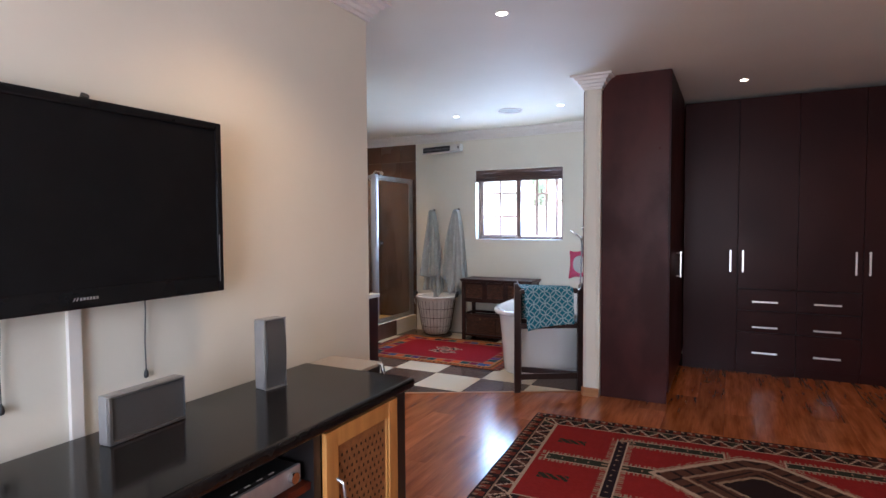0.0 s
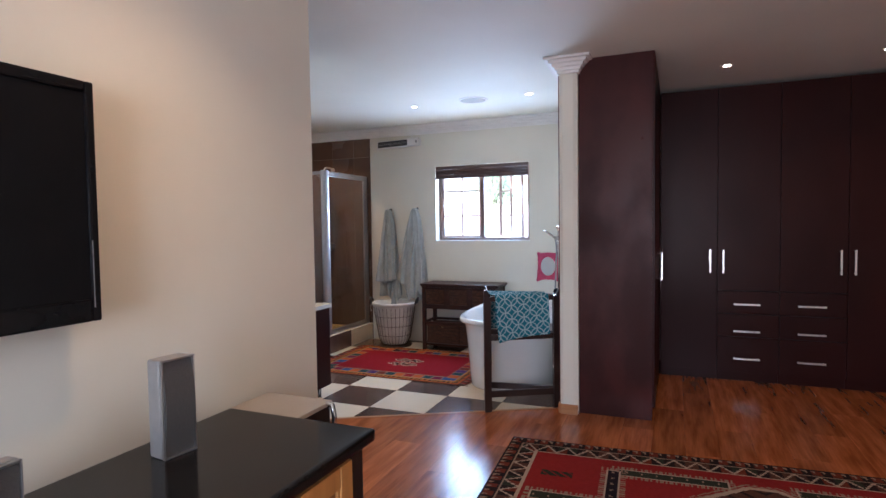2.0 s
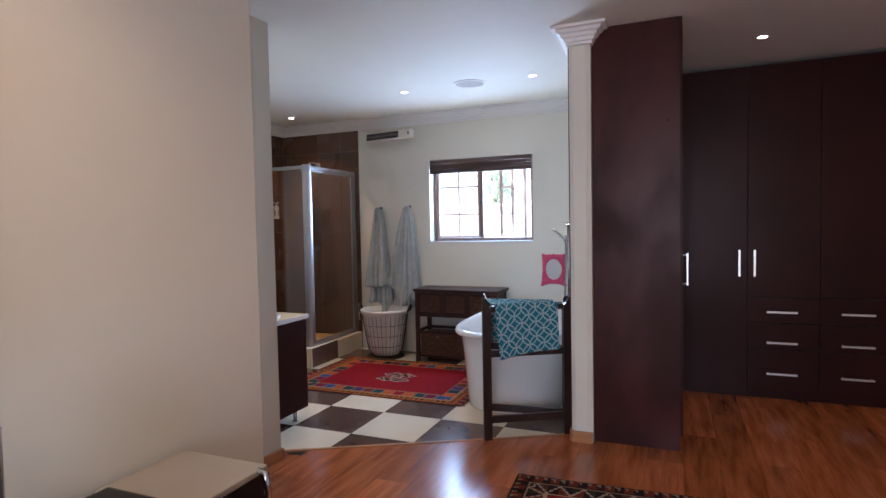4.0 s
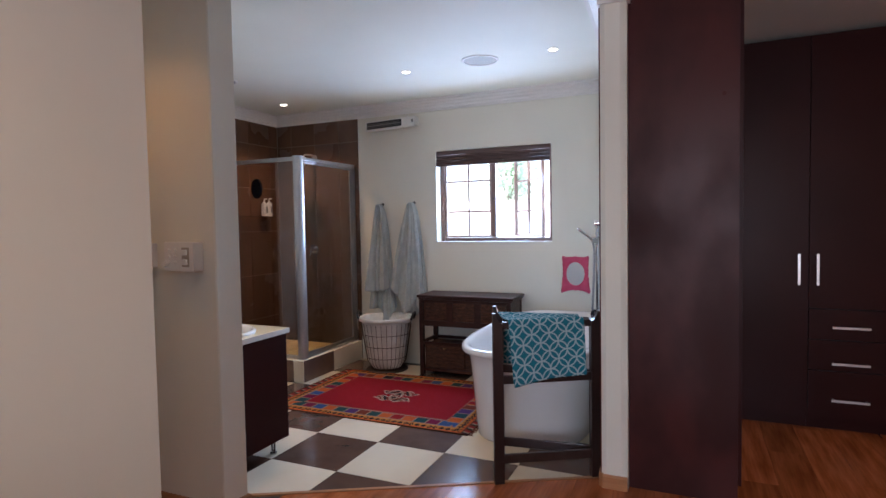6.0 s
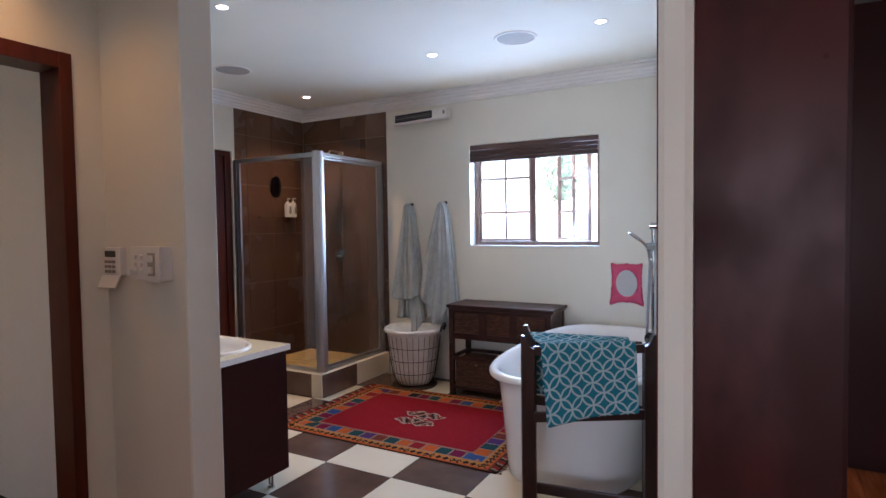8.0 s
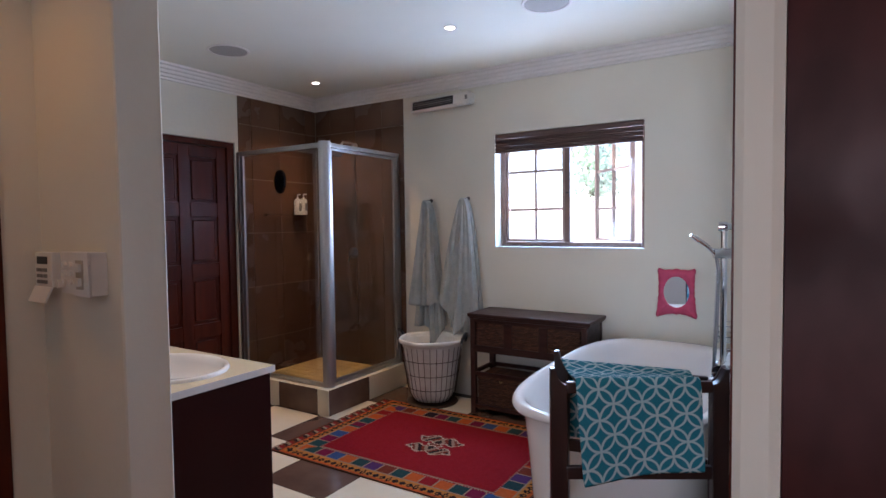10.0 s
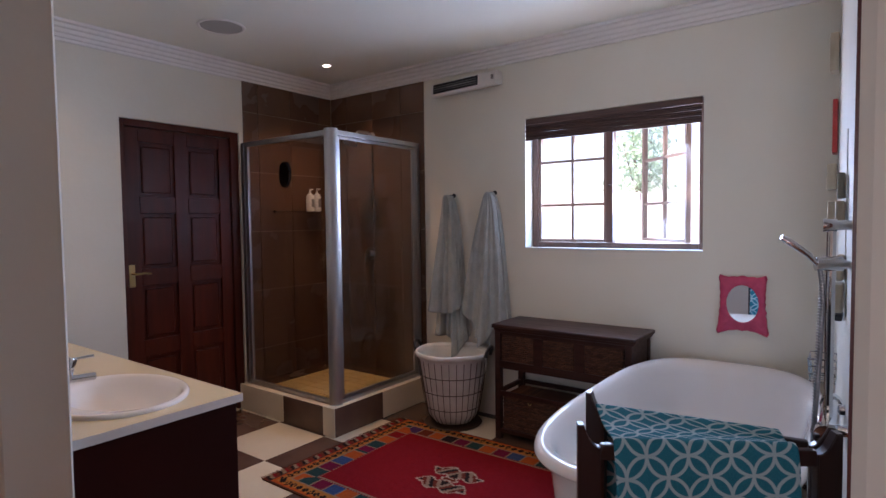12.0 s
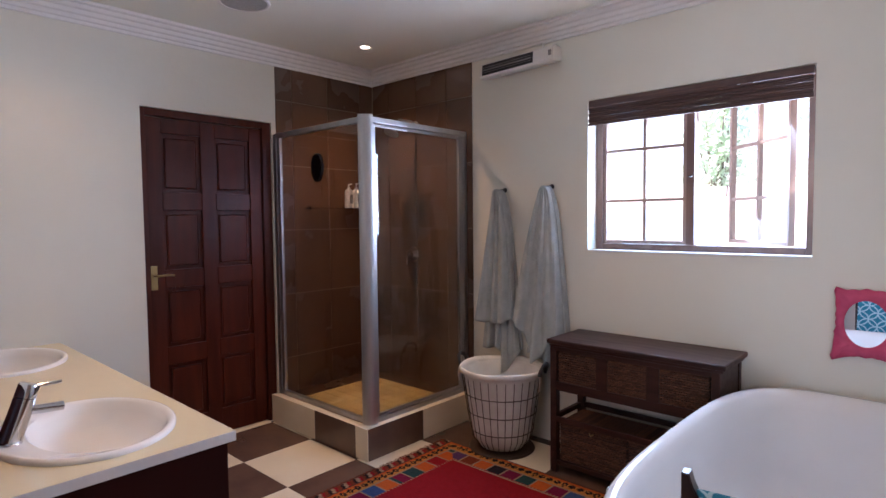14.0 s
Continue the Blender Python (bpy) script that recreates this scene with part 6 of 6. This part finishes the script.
for k in range(4):
    w = (VX1 - 0.024 - VX0) / 4
    d = part("door", boxes((VX0 + w * k + 0.002, VY1 - 0.039, 0.122, VX0 + w * (k + 1) - 0.002, VY1 - 0.021, VH - 0.034), bevel=0.0015), M_WENGE, van)
    hx = VX0 + w * k + (0.06 if k % 2 else w - 0.06)
    part("handle", bow_handle(bmesh.new(), (hx - 0.05, VY1 - 0.021, 0.66), (hx + 0.05, VY1 - 0.021, 0.66), (0, 1, 0)), M_STEEL, d, "brushed steel bar handle")
for x in (VX0 + 0.1, (VX0 + VX1) / 2, VX1 - 0.075):
    for y in (VY0 + 0.08, VY1 - 0.085):
        bm = bmesh.new()
        lathe(bm, [(0.020, 0.0), (0.020, 0.01), (0.014, 0.014), (0.014, 0.1195)], x, y, 16)
        part("leg", bm, M_CHROME, van)
part("back_panel", boxes((VX0, VY0 - 0.0035, 0.10, VX1 - 0.121, VY0 + 0.002, 1.03), (VX1 - 0.1175, VY0 - 0.025, 0.10, VX1 - 0.006, VY0 + 0.003, 1.03), bevel=0.001), M_WENGE, van, "dark upstand behind the basins")


BASINS = ((-3.100, 4.010), (-4.300, 4.010))
RX, RY = 0.300, 0.236
bm = bmesh.new()
xs = (VX0, (BASINS[0][0] + BASINS[1][0]) / 2, VX1)
for (cx, cy), (xa, xb) in zip(BASINS, ((xs[1], xs[2]), (xs[0], xs[1]))):
    n = 48
    inner, outer = [], []
    for k in range(n):
        a = 2 * math.pi * k / n
        c, s = math.cos(a), math.sin(a)
        inner.append((cx + RX * 0.9 * c, cy + RY * 0.9 * s))
        tx = ((xb - cx) if c > 0 else (xa - cx)) / c if abs(c) > 1e-6 else 1e9
        ty = ((VY1 - cy) if s > 0 else (VY0 + 0.0085 - cy)) / s if abs(s) > 1e-6 else 1e9
        m = min(tx, ty)
        outer.append((cx + m * c, cy + m * s))
    corners = [(xa, VY0 + 0.0085), (xb, VY0 + 0.0085), (xb, VY1), (xa, VY1)]
    for p in corners:
        k = min(range(n), key=lambda i: (outer[i][0] - p[0]) ** 2 + (outer[i][1] - p[1]) ** 2)
        outer[k] = p
    for z, flip in ((VH, False), (VH - 0.03, True)):
        vi = [bm.verts.new((*p, z)) for p in inner]
        vo = [bm.verts.new((*p, z)) for p in outer]
        for k in range(n):
            bm.faces.new((vi[k], vo[k], vo[(k + 1) % n], vi[(k + 1) % n]))
for x0, y0, x1, y1 in ((VX0, VY1, VX1, VY1), (VX1, VY0 + 0.0085, VX1, VY1)):
    bm.faces.new([bm.verts.new(p) for p in ((x0, y0, VH - 0.03), (x1, y1, VH - 0.03), (x1, y1, VH), (x0, y0, VH))])
worktop = thing("vanity_worktop", (0, 0, 0), 0, "cream worktop with square edges over the vanity", "worktop")
counter = link("slab", bm, M_COUNTER, worktop, 0)
part("edge_band", boxes((VX1 + 0.0003, VY0 + 0.0085, VH - 0.0298, VX1 + 0.0018, VY1 + 0.0018, VH - 0.0008)), M_WHITEP, worktop, "pale edge band")
part("edge_band", boxes((VX0, VY1 + 0.0003, VH - 0.0298, VX1, VY1 + 0.0018, VH - 0.0008)), M_WHITEP, worktop, "pale edge band")
bm2 = bmesh.new()
bm2.from_mesh(counter.data)
bmesh.ops.remove_doubles(bm2, verts=bm2.verts[:], dist=0.0005)
bmesh.ops.recalc_face_normals(bm2, faces=bm2.faces[:])
bm2.to_mesh(counter.data)
bm2.free()


def basin(cx, cy):
    t = thing("washbasin", (cx, cy, VH), 0, "oval white ceramic drop-in washbasin in the worktop", "washbasin", "washbasins")
    bm = bmesh.new()
    lathe(bm, [(1.0, 0.0005), (1.0, 0.008), (0.985, 0.014), (0.955, 0.016), (0.92, 0.013)], seg=64, sx=RX, sy=RY, cap=False)
    inner = [(0.0, 0.0, 0.86, 0.006), (0.0, 0.0, 0.82, -0.02), (0.0, 0.006, 0.74, -0.06), (0.0, 0.01, 0.60, -0.095), (0.0, 0.015, 0.38, -0.112), (0.0, 0.018, 0.10, -0.118)]
    prev = [v for v in bm.verts][-64:]
    for ox, oy, r, z in inner:
        ring = []
        for k in range(64):
            a = 2 * math.pi * k / 64
            shift = 0.030 * (1 if r < 0.9 else 0)
            ring.append(bm.verts.new((ox + RX * r * math.cos(a), oy + shift + RY * (r - 0.10) * math.sin(a), z)))
        for k in range(64):
            bm.faces.new((prev[k], prev[(k + 1) % 64], ring[(k + 1) % 64], ring[k]))
        prev = ring
    bm.faces.new(prev)
    part("bowl", bm, M_CERAMIC, t, smooth=60)
    bm = bmesh.new()
    lathe(bm, [(0.024, -0.1165), (0.024, -0.113), (0.004, -0.112)], 0.0, 0.05, 18)
    part("waste", bm, M_CHROME, t, "chrome waste ring")
    return t


def tap(cx, cy):
    t = thing("basin_mixer", (cx, cy, VH + 0.0145), 0, "slanted chrome single-lever basin mixer", "tap", "basin mixers")
    bm = bmesh.new()
    tube(bm, [(0, -0.006, 0.0), (0, 0.020, 0.07), (0, 0.036, 0.118)], 0.027, 28, radii=[0.031, 0.029, 0.028])
    tube(bm, [(0, -0.007, 0.0), (0, -0.006, 0.004)], 0.033, 24)
    part("body", bm, M_CHROME, t)
    bm = bmesh.new()
    tube(bm, [(0, 0.0365, 0.1195), (0, 0.047, 0.151), (0, 0.049, 0.156)], 0.027, 28, radii=[0.028, 0.027, 0.024])
    part("cap", bm, M_CHROME, t)
    bm = bmesh.new()
    tube(bm, [(0, 0.03, 0.080), (0, 0.128, 0.073)], 0.0135, 16)
    part("spout", bm, M_CHROME, t)
    bm = bmesh.new()
    tube(bm, [(0, 0.05, 0.146), (0, 0.126, 0.146)], 0.0055, 10)
    part("lever", bm, M_CHROME, t)
    return t


first = basin(*BASINS[0])
copy_thing(first, pose(*BASINS[1], VH))
first = tap(BASINS[0][0] - 0.005, BASINS[0][1] - 0.186)
copy_thing(first, pose(BASINS[1][0] - 0.005, BASINS[1][1] - 0.186, VH + 0.0145))

# ---------------------------------------------------------------- pieces of the walls and floors
rows_z = (0.002, 0.42, 0.872, 1.325, 1.775, 2.222, 2.452)
cols_n = (WEST + 0.009, -4.441, -4.140, -3.836, -3.602)
cols_w = (5.612, 5.742, 6.046, 6.350, NORTH - 0.009)
bm = boxes((WEST + 0.0002, NORTH - 0.0025, 0.0, -3.604, NORTH - 0.0002, 2.45))
part("tile_bed", bm, M_GROUT, wall_north)
bm = boxes((WEST + 0.0002, 5.614, 0.0, WEST + 0.0025, NORTH - 0.003, 2.45))
part("tile_bed", bm, M_GROUT, wall_west)
for z0, z1 in zip(rows_z, rows_z[1:]):
    for x0, x1 in zip(cols_n, cols_n[1:]):
        part("tile", boxes((x0 + 0.002, NORTH - 0.0065, z0 + 0.002, x1 - 0.002, NORTH - 0.0026, z1 - 0.002), bevel=0.001), M_TILE_S, wall_north)
    for y0, y1 in zip(cols_w, cols_w[1:]):
        part("tile", boxes((WEST + 0.0026, y0 + 0.002, z0 + 0.002, WEST + 0.0065, y1 - 0.002, z1 - 0.002), bevel=0.001), M_TILE_S, wall_west)

# chequered floor tiles
TX, TY, TSX, TSY = -2.319, 4.608, 0.459, 0.4535
for i in range(-6, 4):
    for j in range(-3, 6):
        x, y = TX + i * TSX, TY + j * TSY
        poly = [(x + 0.0015, y + 0.0015), (x + TSX - 0.0015, y + 0.0015), (x + TSX - 0.0015, y + TSY - 0.0015), (x + 0.0015, y + TSY - 0.0015)]
        o = nv * 0.006
        for px, py, nx, ny in ((DIAG_A[0] + o.x, DIAG_A[1] + o.y, nv.x, nv.y), (WEST, 0, 1, 0), (0, BATH_S, 0, 1), (0, NORTH, 0, -1), (-1.0, 0, -1, 0)):
            poly = clip(poly, px, py, nx, ny) if len(poly) > 2 else []
        if len(poly) > 2:
            bm = bmesh.new()
            prism(bm, poly, -0.008, 0.0)
            part("tile", bm, M_TILE_W if (i + j) % 2 else M_TILE_B, floor_bath, smooth=0)

# laminate boards
PW, PLN = 0.193, 1.29
for c in range(40):
    x0 = -4.34 + c * PW
    off = (c * 0.37 % 1.0) * PLN
    for r in range(-3, 8):
        y0 = r * PLN + off
        poly = [(x0 + 0.0004, y0 + 0.0004), (x0 + PW - 0.0004, y0 + 0.0004), (x0 + PW - 0.0004, y0 + PLN - 0.0004), (x0 + 0.0004, y0 + PLN - 0.0004)]
        for px, py, nx, ny in ((EAST, 0, -1, 0), (0, SOUTH, 0, 1), (0, WF + 0.06, 0, -1)):
            poly = clip(poly, px, py, nx, ny) if len(poly) > 2 else []
        if len(poly) > 2 and x0 < -0.98:
            poly = clip(poly, DIAG_A[0], DIAG_A[1], -nv.x, -nv.y)
        if len(poly) > 2 and x0 < -2.55:
            poly = clip(poly, 0, 3.735, 0, -1)
        if len(poly) > 2 and x0 + PW < TVX - 0.16:
            poly = clip(poly, 0, 0.4, 0, 1) if len(poly) > 2 else []
        if len(poly) > 2:
            bm = bmesh.new()
            prism(bm, poly, -0.010, 0.0)
            part("board", bm, M_LAM, floor_bedroom, smooth=0)
